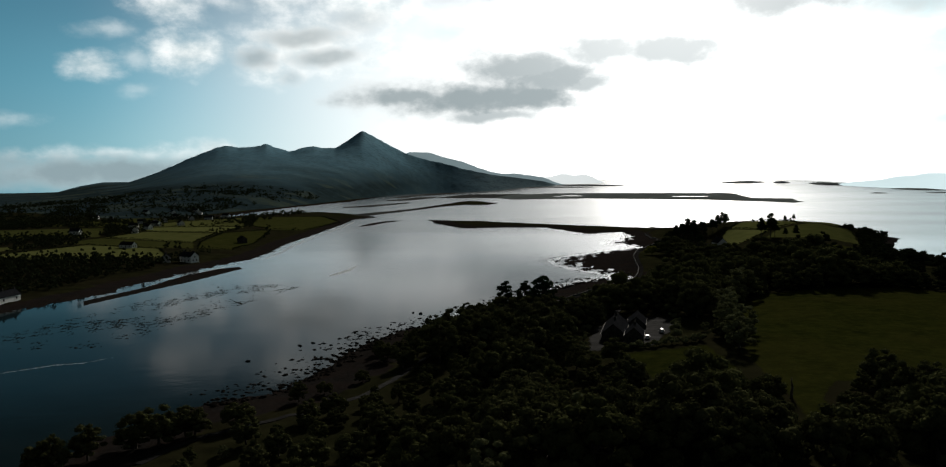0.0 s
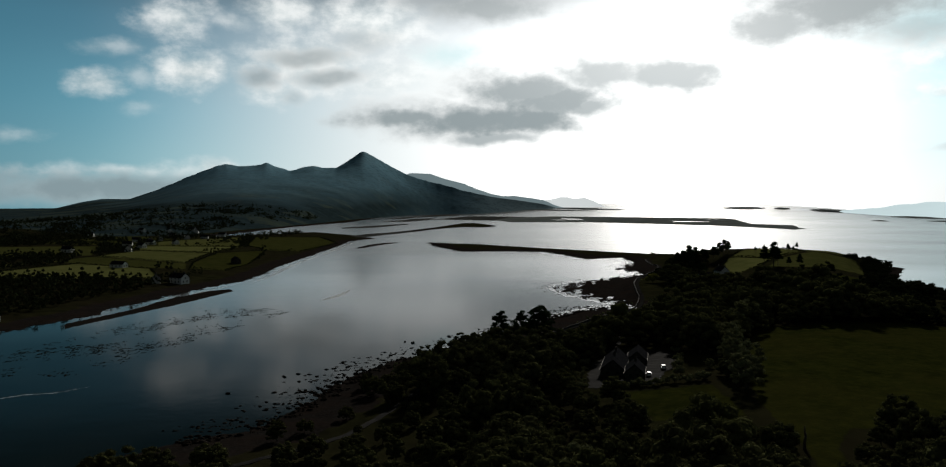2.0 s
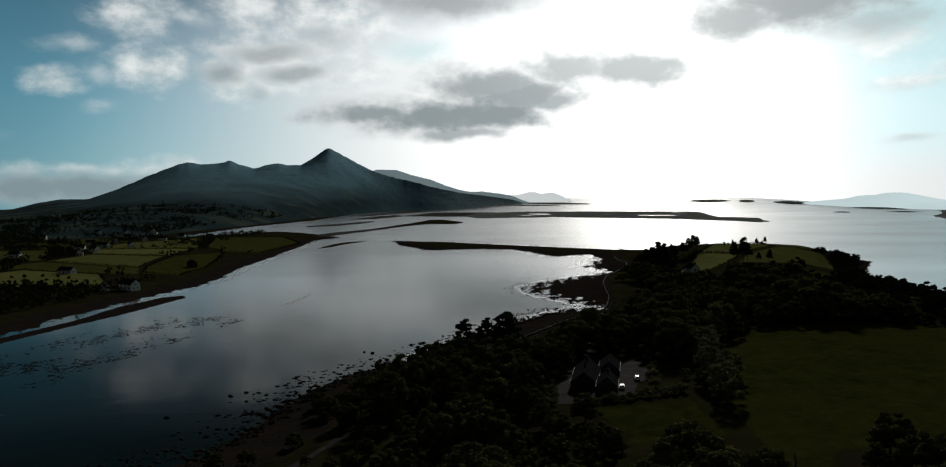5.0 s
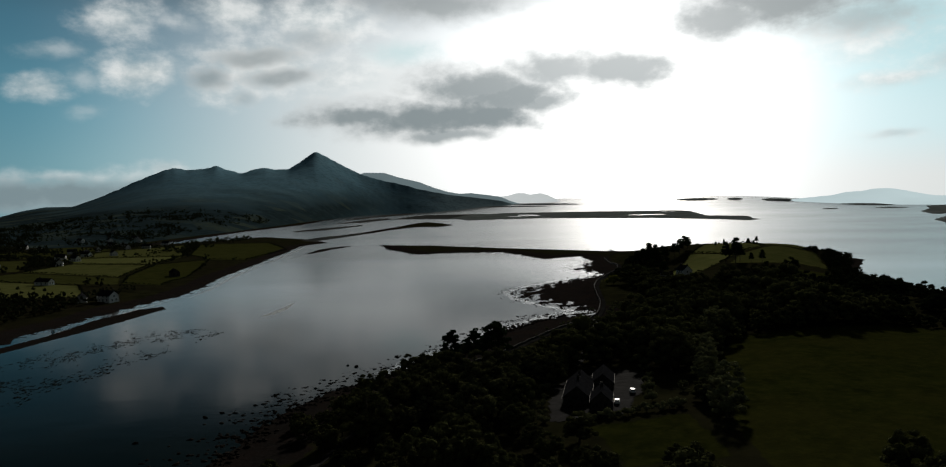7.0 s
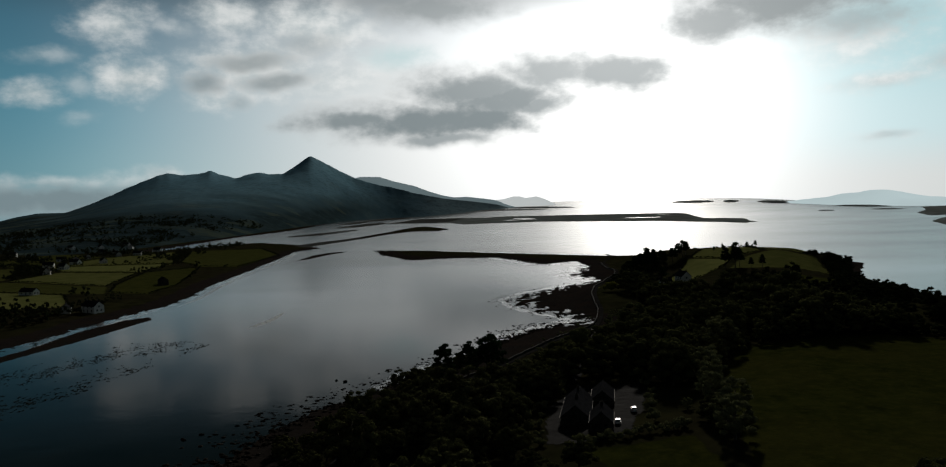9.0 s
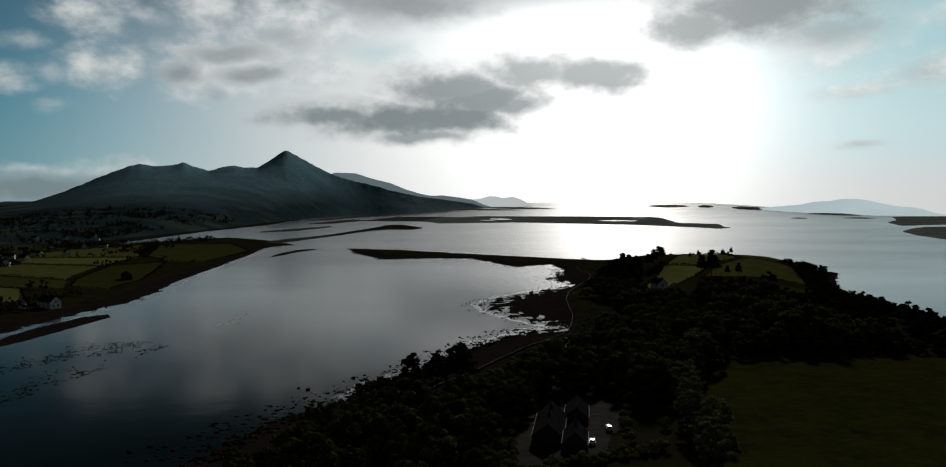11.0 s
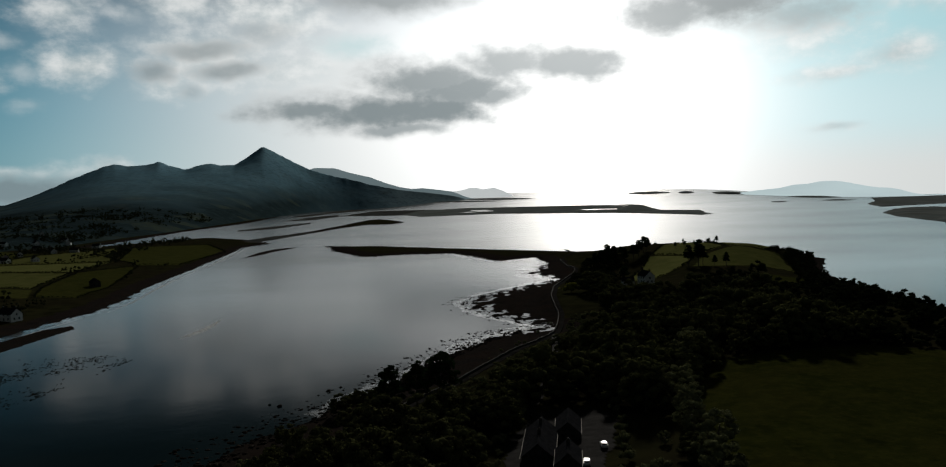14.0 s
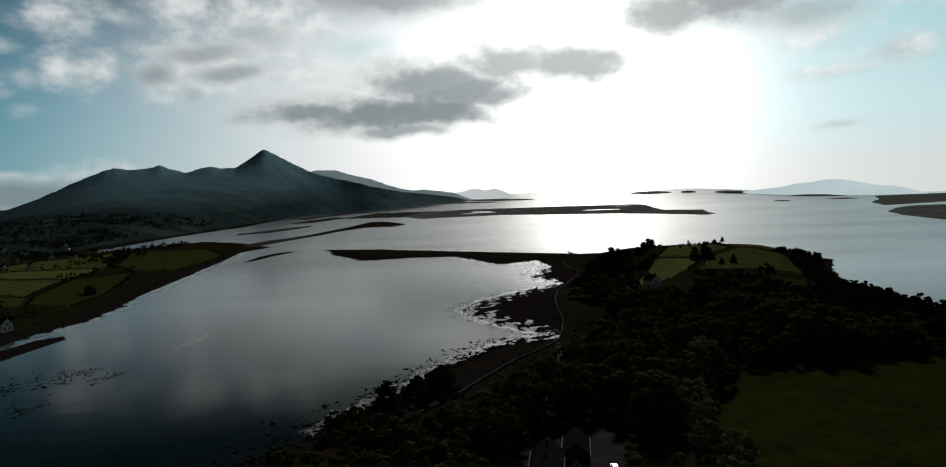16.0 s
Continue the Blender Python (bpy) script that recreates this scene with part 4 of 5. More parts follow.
mx, my, mr = wood_points(-20, 330, 345, 660, 11.4, 4, 26)
keep = mx + 0.25 * np.clip(my - 560, 0, 200) < 226
woodland("woodland", "continuous dark green broadleaf wood on the headland", mx[keep], my[keep], MIDT, LEAF, mr, 0.65, 1.65, PEN)
mx, my, mr = wood_points(215, 352, 180, 640, 5.0, 5, 10)
lines = (np.abs(wobble(mx, my, 210, 21)) < 0.14) | (np.abs(wobble(mx * 0.4, my, 120, 22)) < 0.10) | (along(mx, my, FIELDS[10][0]) < 7)
mx, my = mx[lines], my[lines]
woodland("scrub", "dark thorn scrub and hedges round the pasture", mx, my, LOWT + MIDT[2:3], FARLEAF, mr, 0.7, 1.2)
mx, my, mr = wood_points(150, 470, 640, 1000, 10.0, 6, 12)
belt = poly_sd(mx, my, [(158, 668), (188, 680), (222, 770), (246, 815), (246, 860), (214, 862), (196, 800), (168, 725)]) > 0
near_edge = (poly_sd(mx, my, PEN) < 34) & (mx > 330) | (my < 690) & (mx < 226) | belt
woodland("coppice", "trees along the edges of the hill pastures", mx[near_edge], my[near_edge], MIDT, FARLEAF, mr, 0.4, 0.72)
mx, my, mr = wood_points(196, 335, 545, 640, 4.6, 18, 12)
bank = mx + 0.25 * np.clip(my - 560, 0, 200) >= 222
woodland("bank_scrub", "low dark thorn scrub on the bank below the hill pasture", mx[bank], my[bank], LOWT, FARLEAF, mr, 0.5, 0.95)
# bramble tufts on the road's landward verge, thinner towards the shore
mx, my, mr = scatter(-5, 150, 356, 560, 3.2, 27)
off = mx - verge(my)
tufts = (off > 4.5) & (off < 16) & (wobble(mx, my, 22, 41) > -0.25) | (off < -4.5) & (off > -11) & (wobble(mx, my, 16, 43) > 0.35)
woodland("verge_scrub", "low olive brambles along the coast road", mx[tufts], my[tufts], LOWT, LEAF_PALE, mr, 0.3, 0.75)
# skyline thicket down the eastern edge
mx, my, mr = wood_points(230, 420, 420, 860, 4.6, 8, 5)
east = (along(mx, my, [(400, 850), (385, 792), (372, 740), (342, 667), (312, 592), (303, 543), (295, 505), (300, 470), (320, 430)]) < 9) & (mx > 240)
woodland("thicket", "windblown thicket along the eastern shore", mx[east], my[east], MIDT + LOWT, FARLEAF, mr, 0.26, 0.52)

# left shore: hedges and copses between the fields, woods at the foot of the mountain
lx, ly, lr = scatter(-700, -150, 330, 1250, 7.5, 9)
d = poly_sd(lx, ly, LEFT)
infield = np.max([poly_sd(lx, ly, c) for c, _ in FIELDS[:10]], axis=0)
copse = (d > 34) & (infield < -3) & ((wobble(lx, ly, 120, 14) > -0.25) | (ly < 640)) & ((ly < 640) | (lx < -300) | (wobble(lx, ly, 70, 15) > 0.35))
woodland("shore_copse", "dark copses and hedgerow trees on the far shore", lx[copse], ly[copse], FART, FARLEAF, lr, 0.6, 1.2)
lx, ly, lr = scatter(-1500, -330, 1150, 2500, 9.0, 10)
d = poly_sd(lx, ly, LEFT)
rows = (np.abs(wobble(lx, ly, 420, 16)) < 0.07) | (np.abs(wobble(lx, ly * 0.5, 260, 19)) < 0.055) | (wobble(lx, ly, 260, 17) > 0.95)
slope = (d > 60) & rows & (np.hypot(lx, ly) < 2500) & (mountain_height(lx, ly) < 75)
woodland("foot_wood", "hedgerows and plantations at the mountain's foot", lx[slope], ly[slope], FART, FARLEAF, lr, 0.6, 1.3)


def hedge(corners, seed):
    rng = np.random.RandomState(seed)
    xs, ys = [], []
    p = np.array(corners, float)
    for a, b in zip(p, np.roll(p, -1, 0)):
        n = int(np.linalg.norm(b - a) / 3.6)
        t = np.linspace(0, 1, max(n, 2), endpoint=False)
        xs += list(a[0] + (b[0] - a[0]) * t + rng.uniform(-0.8, 0.8, len(t)))
        ys += list(a[1] + (b[1] - a[1]) * t + rng.uniform(-0.8, 0.8, len(t)))
    return woodland("hedge", "clipped dark hedge round a pasture", np.array(xs), np.array(ys), LOWT, FARLEAF, rng, 0.35, 0.6)


for k in (0, 2, 3, 4, 5, 6, 12, 13, 14):
    hedge(FIELDS[k][0], 300 + k)

for k, (x, y) in enumerate(((15, 362), (34, 378))):
    plant(PINES[k], x, y, 1.42, 40 * k)
plant(PINES[0], 25, 371, 1.2)
for x, y, s in ((8, 352, 0.8), (2, 346, 0.8), (12, 378, 0.8), (-2, 372, 0.7), (4, 384, 0.65), (14, 396, 0.6), (24, 415, 0.5), (-97, 178, 0.6), (-92, 184, 0.66), (-84, 192, 0.7), (-79, 194, 0.74), (-74, 199, 0.62), (-63, 206, 0.7), (-46, 240, 0.4), (-52, 232, 0.45), (-36, 254, 0.4), (-72, 200, 0.6), (-100, 178, 0.6)):
    plant(OAKS[(int(x) + 200) % 5], x, y, s)
for x, y, s in ((214, 800, 1.3), (222, 806, 1.45), (206, 792, 1.1), (230, 812, 1.2), (216, 784, 1.2), (238, 804, 1.0), (247, 806, 1.25), (254, 812, 1.1), (262, 822, 1.15), (271, 838, 1.05), (268, 704, 1.55), (262, 710, 1.25), (275, 712, 1.2), (286, 692, 0.8), (201, 688, 1.1), (356, 893, 0.35), (334, 904, 0.35), (336, 842, 0.6), (360, 878, 0.6), (247, 845, 0.9), (345, 850, 0.4), (300, 838, 0.4), (312, 845, 0.4), (324, 850, 0.4), (280, 700, 0.7)):
    plant(FIRS[int(x) % 2], x, y, s)
for x, y, s in ((107, 330, 1.2), (104, 316, 1.05), (98, 300, 1.0), (113, 346, 1.1), (100, 288, 1.15), (90, 262, 1.1), (92, 274, 0.9), (138, 398, 1.5), (131, 388, 1.3), (126, 374, 1.1), (112, 352, 1.0), (150, 505, 1.0), (178, 470, 1.0)):
    plant(PALES[int(x) % 2], x, y, s)
row = [tree_thing("garden_shrub", shrub(95 + k, 2.6, 4.2, 9, 40, 0.22), LEAF_PALE, "pale grey-green shrub in the row before the house", "shrub", "garden shrubs") for k in range(2)]
for x, y, s in ((40, 277, 1.0), (41, 286, 0.7), (42, 296, 0.9), (45, 307, 0.6), (47, 318, 1.0), (52, 331, 0.8), (57, 343, 1.1), (87, 338, 0.9), (86, 326, 0.7), (82, 314, 1.0), (79, 303, 1.2), (78, 296, 0.8), (76, 288, 1.1)):
    plant(row[int(x) % 2], x, y, s)
for k in range(10):
    plant(row[k % 2], 51 + 3.4 * k + random.uniform(-0.5, 0.5), 274 + 0.35 * k + random.uniform(-1.2, 1.2), random.uniform(0.7, 1.15))
gold = tree_thing("golden_shrub", shrub(91, 4.0, 6.0, 12, 24, 0.35), GORSE, "bright yellow-green shrub beside the coast road", "shrub")
plant(gold, 147, 641, 1.9)


def dead_trunk(seed):
    """A bare standing stem with broken stubs."""
    rng = np.random.RandomState(seed)
    wood = [limb((0, 0, -0.4), (0.25, 0.1, 3.1), 0.42, 0.30, 8), limb((0.25, 0.1, 3.0), (0.05, 0.35, 5.4), 0.30, 0.09, 7)]
    for z, r in ((2.2, 0.9), (3.3, 1.1), (4.0, 0.7)):
        a = rng.uniform(0, 6.28)
        wood.append(limb((0.2, 0.15, z), (r * math.cos(a), r * math.sin(a), z + 0.7), 0.11, 0.03, 5))
    return join(wood)


snag = tagged(new("dead_tree"), "bare dead tree stem standing in the pasture", "dead tree")
snag.matrix_basis = pose(82, 199, height_at(82, 199))
stem = new("trunk", tri_mesh("trunk", dead_trunk(12), BARK))
stem.parent = snag


# ---- roads and yard ----
def ribbon(name, line, width, lift, material, label, category):
    p = np.array(line, float)
    q = []
    for i in range(len(p) - 1):
        p0, p1, p2, p3 = p[max(i - 1, 0)], p[i], p[i + 1], p[min(i + 2, len(p) - 1)]
        for t in np.linspace(0, 1, 14, endpoint=False):
            q.append(0.5 * (2 * p1 + (p2 - p0) * t + (2 * p0 - 5 * p1 + 4 * p2 - p3) * t * t + (3 * p1 - p0 - 3 * p2 + p3) * t ** 3))
    q = np.array(q)
    d = np.gradient(q, axis=0)
    d /= np.linalg.norm(d, axis=1, keepdims=True)
    side = np.stack([-d[:, 1], d[:, 0]], -1)
    cols = [-0.5, -0.5, -0.17, 0.17, 0.5, 0.5]
    drop = [-0.8, 0, 0.05, 0.05, 0, -0.8]
    zc = land_height(q[:, 0], q[:, 1])
    for s in (-0.5, 0.5):
        r = q + side * width * s
        zc = np.maximum(zc, land_height(r[:, 0], r[:, 1]))
    zc = np.maximum(zc, 1.4) + lift
    v, f = [], []
    for i in range(len(q)):
        for c, h in zip(cols, drop):
            r = q[i] + side[i] * width * c
            v.append((r[0], r[1], zc[i] + h))
        if i:
            f += [((i - 1) * 6 + k, (i - 1) * 6 + k + 1, i * 6 + k + 1, i * 6 + k) for k in range(5)]
    return tagged(new(name, mesh_of(name, v, f, [material])), label, category, kind="structure"), q, side, zc


_, rq, rs, rz = ribbon("road", ROAD, 2.4, 0.15, ASPHALT, "narrow grey asphalt coast road", "road")
ribbon("track", TRACK, 2.2, 0.12, GRAVEL, "narrow gravel track along the near shore", "track")
ribbon("drive", [(103, 498), (88, 430), (70, 372), (62, 350), (64, 338)], 3.2, 0.12, GRAVEL, "narrow gravel drive to the house", "drive")


def draped(name, corners, lift, material, label, category):
    """A flat patch that follows the ground."""
    p = np.array(corners, float)
    x0, y0, x1, y1 = *p.min(0), *p.max(0)
    gx, gy = np.meshgrid(np.arange(x0, x1 + 1, 1.0), np.arange(y0, y1 + 1.5, 1.5))
    z = land_height(gx, gy) + lift
    ok = poly_sd(gx, gy, corners) > -0.7
    n = gx.shape[1]
    v = np.stack([gx, gy, z], -1).reshape(-1, 3)
    f = [(i * n + j, i * n + j + 1, (i + 1) * n + j + 1, (i + 1) * n + j) for i in range(gx.shape[0] - 1) for j in range(n - 1)
         if ok[i, j] and ok[i, j + 1] and ok[i + 1, j] and ok[i + 1, j + 1]]
    return tagged(new(name, mesh_of(name, v.tolist(), f, [material])), label, category, kind="structure")


draped("yard", [(42, 278), (44, 288), (45, 300), (49, 312), (50, 321), (56, 331), (59, 339), (65, 348), (71, 349), (80, 345), (84, 340), (86, 334), (84, 323), (79, 312), (76, 300), (72, 296), (68, 284), (66, 277), (58, 275), (50, 273)], 0.14, GRAVEL, "pale gravel yard round the house", "yard")

# low stone wall on the seaward side of the road
wv, wf = [], []
rng = np.random.RandomState(5)
for i in range(30, len(rq)):
    c = rq[i] + rs[i] * -2.4
    h = 0.75 + rng.uniform(-0.12, 0.12)
    for o, z in ((-0.25, -0.9), (-0.22, h), (0.22, h), (0.25, -0.9)):
        r = c + rs[i] * o
        wv.append((r[0], r[1], rz[i] + z))
    if i > 30:
        b = len(wv) - 8
        wf += [(b + k, b + k + 1, b + k + 5, b + k + 4) for k in range(3)]
tagged(new("sea_wall", mesh_of("sea_wall", wv, wf, [STONE])), "low grey stone wall along the coast road", "wall", kind="structure")


# ---- houses ----
def prism(bm, w, l, z0, z1, over=0.35, t=0.18):
    """A saddle roof of two slabs along y, from eaves z0 to ridge z1."""
    k = (z1 - z0) / (w / 2)
    for s in (-1, 1):
        xo = s * (w / 2 + over)
        zo = z0 - over * k
        pts = [(xo, zo), (0, z1), (0, z1 + t), (xo, zo + t)]
        y0, y1 = -l / 2 - over, l / 2 + over
        v = [bm.verts.new((x, y, z)) for y in (y0, y1) for x, z in pts]
        for q in ((0, 1, 2, 3), (7, 6, 5, 4), (0, 4, 5, 1), (1, 5, 6, 2), (2, 6, 7, 3), (3, 7, 4, 0)):
            bm.faces.new([v[i] for i in q])
    bmesh.ops.recalc_face_normals(bm, faces=bm.faces)


def walls(bm, w, l, h, top):
    """Four walls with gables, closed below the roof."""
    a, b = w / 2, l / 2
    v = [bm.verts.new(p) for p in ((-a, -b, -1.2), (a, -b, -1.2), (a, b, -1.2), (-a, b, -1.2), (-a, -b, h), (a, -b, h), (a, b, h), (-a, b, h), (0, -b, top), (0, b, top))]
    for q in ((0, 1, 5, 8, 4), (2, 3, 7, 9, 6), (1, 2, 6, 5), (3, 0, 4, 7), (4, 8, 9, 7), (5, 6, 9, 8), (3, 2, 1, 0)):
        bm.faces.new([v[i] for i in q])
    bmesh.ops.recalc_face_normals(bm, faces=bm.faces)


def add_window(root, m, w, h, frame_mat):
    """A window set into a wall: frame of four bars, a sill and a pane; local y looks out of the wall."""
    bm = bmesh.new()
    for lo, hi in (((-w / 2, -0.05, 0), (-w / 2 + 0.09, 0.06, h)), ((w / 2 - 0.09, -0.05, 0), (w / 2, 0.06, h)), ((-w / 2, -0.05, h - 0.09), (w / 2, 0.06, h)), ((-w / 2, -0.05, 0), (w / 2, 0.06, 0.09)), ((-0.035, -0.03, 0.05), (0.035, 0.05, h - 0.05))):
        box(bm, lo, hi, m)
    win = part("window", bm, frame_mat, root)
    bm = bmesh.new()
    box(bm, (-w / 2 + 0.05, -0.04, 0.05), (w / 2 - 0.05, 0.03, h - 0.05), m)
    part("pane", bm, GLASS, win)
    bm = bmesh.new()
    box(bm, (-w / 2 - 0.1, -0.05, -0.1), (w / 2 + 0.1, 0.18, 0.0), m)
    part("sill", bm, STONE, win)


def add_chimney(root, x, y, z0, z1):
    bm = bmesh.new()
    box(bm, (x - 0.45, y - 0.35, z0), (x + 0.45, y + 0.35, z1))
    box(bm, (x - 0.55, y - 0.45, z1 - 0.2), (x + 0.55, y + 0.45, z1))
    c = part("chimney", bm, STONE, root)
    for dx in (-0.2, 0.2):
        bm = bmesh.new()
        bmesh.ops.create_cone(bm, cap_ends=True, segments=8, radius1=0.14, radius2=0.11, depth=0.45, matrix=Matrix.Translation((x + dx, y, z1 + 0.22)))
        part("chimney_pot", bm, BARK, c)


def house(name, label, w, l, h, top, wall_mat=None, group="", gable_windows=2, side_windows=3, chimneys=(0.4,), storeys=1, fascia=False):
    wall_mat = wall_mat or RENDER
    root = tagged(new(name), label, "house", group)
    bm = bmesh.new()
    walls(bm, w, l, h, top)
    part("wall", bm, wall_mat, root)
    bm = bmesh.new()
    prism(bm, w, l, h, top)
    roof = part("roof", bm, SLATE, root)
    bm = bmesh.new()
    box(bm, (-0.14, -l / 2 - 0.36, top + 0.10), (0.14, l / 2 + 0.36, top + 0.26))
    part("ridge_tile", bm, SLATE, roof)
    if fascia:
        k = (top - h) / (w / 2)
        for s in (-1, 1):
            bm = bmesh.new()
            x = s * (w / 2 + 0.42)
            box(bm, (x - 0.06, -l / 2 - 0.4, h - 0.35 * k - 0.10), (x + 0.06, l / 2 + 0.4, h - 0.35 * k + 0.08))
            part("gutter", bm, TIMBER, roof, "white painted gutter board")
    for c in chimneys:
        add_chimney(root, 0, c * l, top - 0.8, top + 1.2)
    for s in range(storeys):
        z = 0.9 + 2.7 * s
        for e in (-1, 1):
            for k in range(gable_windows if s < storeys - 1 or storeys == 1 else 1):
                x = (k - (gable_windows - 1) / 2) * w / (gable_windows + 0.4) if s < storeys - 1 or storeys == 1 else 0.0
                add_window(root, pose(x, e * l / 2, z, 0, 0, 0 if e > 0 else 180), 1.1, 1.25, DARKTRIM)
            for k in range(side_windows):
                y = (k - (side_windows - 1) / 2) * l / (side_windows + 0.3)
                if s == 0 and k == side_windows // 2:
                    continue
                add_window(root, pose(e * w / 2, y, z, 0, 0, -90 if e > 0 else 90), 1.1, 1.25, DARKTRIM)
    for e in (-1,):
        bm = bmesh.new()
        box(bm, (-w / 2 - 0.07, -0.5, 0.0), (-w / 2 + 0.05, 0.5, 2.05))
        door = part("door", bm, DARKTRIM, root)
        bm = bmesh.new()
        box(bm, (-w / 2 - 0.13, 0.3, 0.95), (-w / 2 - 0.06, 0.38, 1.1))
        part("door_handle", bm, ALLOY, door)
    return root


def stand(ob, x, y, turn, lift=0.25):
    ob.matrix_basis = pose(x, y, max(height_at(x, y), float(mountain_height(x, y))) + lift, 0, 0, turn)
    return ob


stand(house("house_main_range", "dark slate-roofed house range beside the gravel yard", 8.6, 25.0, 2.7, 6.2, STONE, "house in the wood", chimneys=(0.25, -0.12), fascia=True), 56.0, 305, -14)
stand(house("house_front_wing", "slate-roofed front wing of the house", 6.4, 12.0, 2.6, 5.5, STONE, "house in the wood", chimneys=(0.1,), fascia=True), 60.2, 289, -14)
stand(house("garage_wing", "slate-roofed outbuilding across the yard", 7.0, 15.0, 2.5, 5.4, STONE, "house in the wood", chimneys=(), fascia=True), 67.6, 320, -14)
stand(house("white_house", "tall whitewashed house with slate roof among trees", 8.0, 10.5, 5.4, 9.0, RENDER, storeys=2, chimneys=(0.44, -0.44)), 204, 646, 12)
stand(house("white_annexe", "low whitewashed annexe beside the tall house", 6.0, 9.0, 2.8, 5.2, RENDER, chimneys=(0.4,)), 193, 655, 80)
stand(house("shore_house", "long whitewashed house on the far shore", 8.5, 13.0, 4.6, 7.8, RENDER, "far shore houses", storeys=2, chimneys=(0.42, -0.42)), -230, 638, 62)
stand(house("shore_cottage", "whitewashed cottage with slate roof on the far shore", 7.0, 11.0, 2.9, 5.8, RENDER, "far shore houses", chimneys=(0.42,)), -248, 636, 20)
stand(house("stone_barn", "grey stone barn in the far fields", 7.5, 12.0, 4.0, 7.0, STONE, "far shore houses", chimneys=()), -242, 828, 30)
stand(house("field_bungalow", "white bungalow with dark roof in the far fields", 7.5, 14.0, 2.8, 5.4, RENDER, "far shore houses", chimneys=(0.3,)), -326, 745, 75)
stand(house("quay_cottage", "long low whitewashed cottage by the far shore", 6.5, 17.0, 3.0, 5.8, RENDER, "far shore houses", chimneys=(0.46, -0.1)), -257, 430, -6)
stand(house("quay_house", "whitewashed gabled house by the far shore", 7.0, 9.0, 4.6, 7.6, RENDER, "far shore houses", chimneys=(0.4,)), -264, 414, 70)
village = house("village_house", "small white house on the lower mountain slope", 7.5, 12.5, 3.6, 6.8, RENDER, "village houses", chimneys=(0.42,))
spots = [(-411, 960, 20), (-451, 1125, 70), (-533, 1546, 10), (-527, 1407, 80), (-470, 1320, 30), (-458, 1066, 100), (-471, 935, 85), (-492, 1262, 25), (-620, 1500, 65), (-660, 1380, 95), (-640, 1700, 30), (-574, 1513, 40), (-512, 1411, 15), (-556, 1587, 75), (-425, 1031, 60), (-443, 1326, 100), (-423, 1144, 35), (-471, 1170, 5), (-446, 1429, 80), (-590, 1290, 50), (-505, 1205, 110)]
stand(village, *spots[0])
for x, y, a in spots[1:]:
    copy_thing(village, pose(x, y, max(height_at(x, y), float(mountain_height(x, y))) + 0.25, 0, 0, a))


# ---- cars in the yard ----
def car(name, label):
    root = tagged(new(name), label, "car", "cars in the yard")
    bm = bmesh.new()
    prof = [(-2.05, 0.32), (2.08, 0.30), (2.12, 0.62), (1.95, 0.80), (1.05, 0.93), (-1.95, 0.98), (-2.12, 0.86), (-2.14, 0.5)]
    half = 0.86
    rings = []
    for y, k in ((-half, 0.96), (-half * 0.94, 1.0), (half * 0.94, 1.0), (half, 0.96)):
        rings.append([bm.verts.new((x * k, y, 0.62 + (z - 0.62) * k)) for x, z in prof])
    n = len(prof)
    for a, b in zip(rings[:-1], rings[1:]):
        for i in range(n):
            bm.faces.new((a[i], a[(i + 1) % n], b[(i + 1) % n], b[i]))
    bm.faces.new(rings[0][::-1])
    bm.faces.new(rings[-1])
    bmesh.ops.recalc_face_normals(bm, faces=bm.faces)
    body = part("body", bm, CARWHITE, root)
    def cabin(bm, grow, z0, z1):
        lo = [(1.10, 0.80), (-1.95, 0.80)]
        hi = [(0.35, 0.62), (-1.55, 0.64)]
        v = []
        for (x, y), z in ((lo[0], z0), (lo[1], z0), (hi[1], z1), (hi[0], z1)):
            v.append([bm.verts.new((x * (1 + 0.01 * grow), s * (y + 0.01 * grow), z)) for s in (-1, 1)])
        for a, b in zip(v, v[1:] + v[:1]):
            bm.faces.new((a[0], a[1], b[1], b[0]))
        bm.faces.new([p[0] for p in v])
        bm.faces.new([p[1] for p in v][::-1])
        bmesh.ops.recalc_face_normals(bm, faces=bm.faces)
    bm = bmesh.new()
    cabin(bm, 0, 0.93, 1.42)
    part("windows", bm, GLASS, body, "dark glass")
    bm = bmesh.new()
    box(bm, (-1.6, -0.64, 1.40), (0.40, 0.64, 1.47))
    bmesh.ops.bevel(bm, geom=bm.edges[:], offset=0.03, segments=1)
    part("roof", bm, CARWHITE, body)
    for y in (-0.62, 0.62):
        bm = bmesh.new()
        box(bm, (1.98, y - 0.2, 0.62), (2.13, y + 0.2, 0.76))
        part("headlight", bm, LENS, body)
        bm = bmesh.new()
        box(bm, (-2.16, y - 0.18, 0.66), (-2.04, y + 0.18, 0.86))
        part("tail_light", bm, REDLENS, body)
    for x in (-1.3, 1.32):
        for y in (-0.8, 0.8):
            bm = bmesh.new()
            bmesh.ops.create_cone(bm, cap_ends=True, segments=18, radius1=0.32, radius2=0.32, depth=0.21, matrix=pose(x, y, 0.32, 90, 0, 0))
            bmesh.ops.bevel(bm, geom=[e for e in bm.edges if len(e.link_faces) == 2 and e.calc_face_angle() > 1], offset=0.03, segments=1)
            wheel = part("wheel", bm, RUBBER, root)
            bm = bmesh.new()
            bmesh.ops.create_cone(bm, cap_ends=True, segments=14, radius1=0.2, radius2=0.18, depth=0.225, matrix=pose(x, y, 0.32, 90, 0, 0))
            part("rim", bm, ALLOY, wheel)
    return root


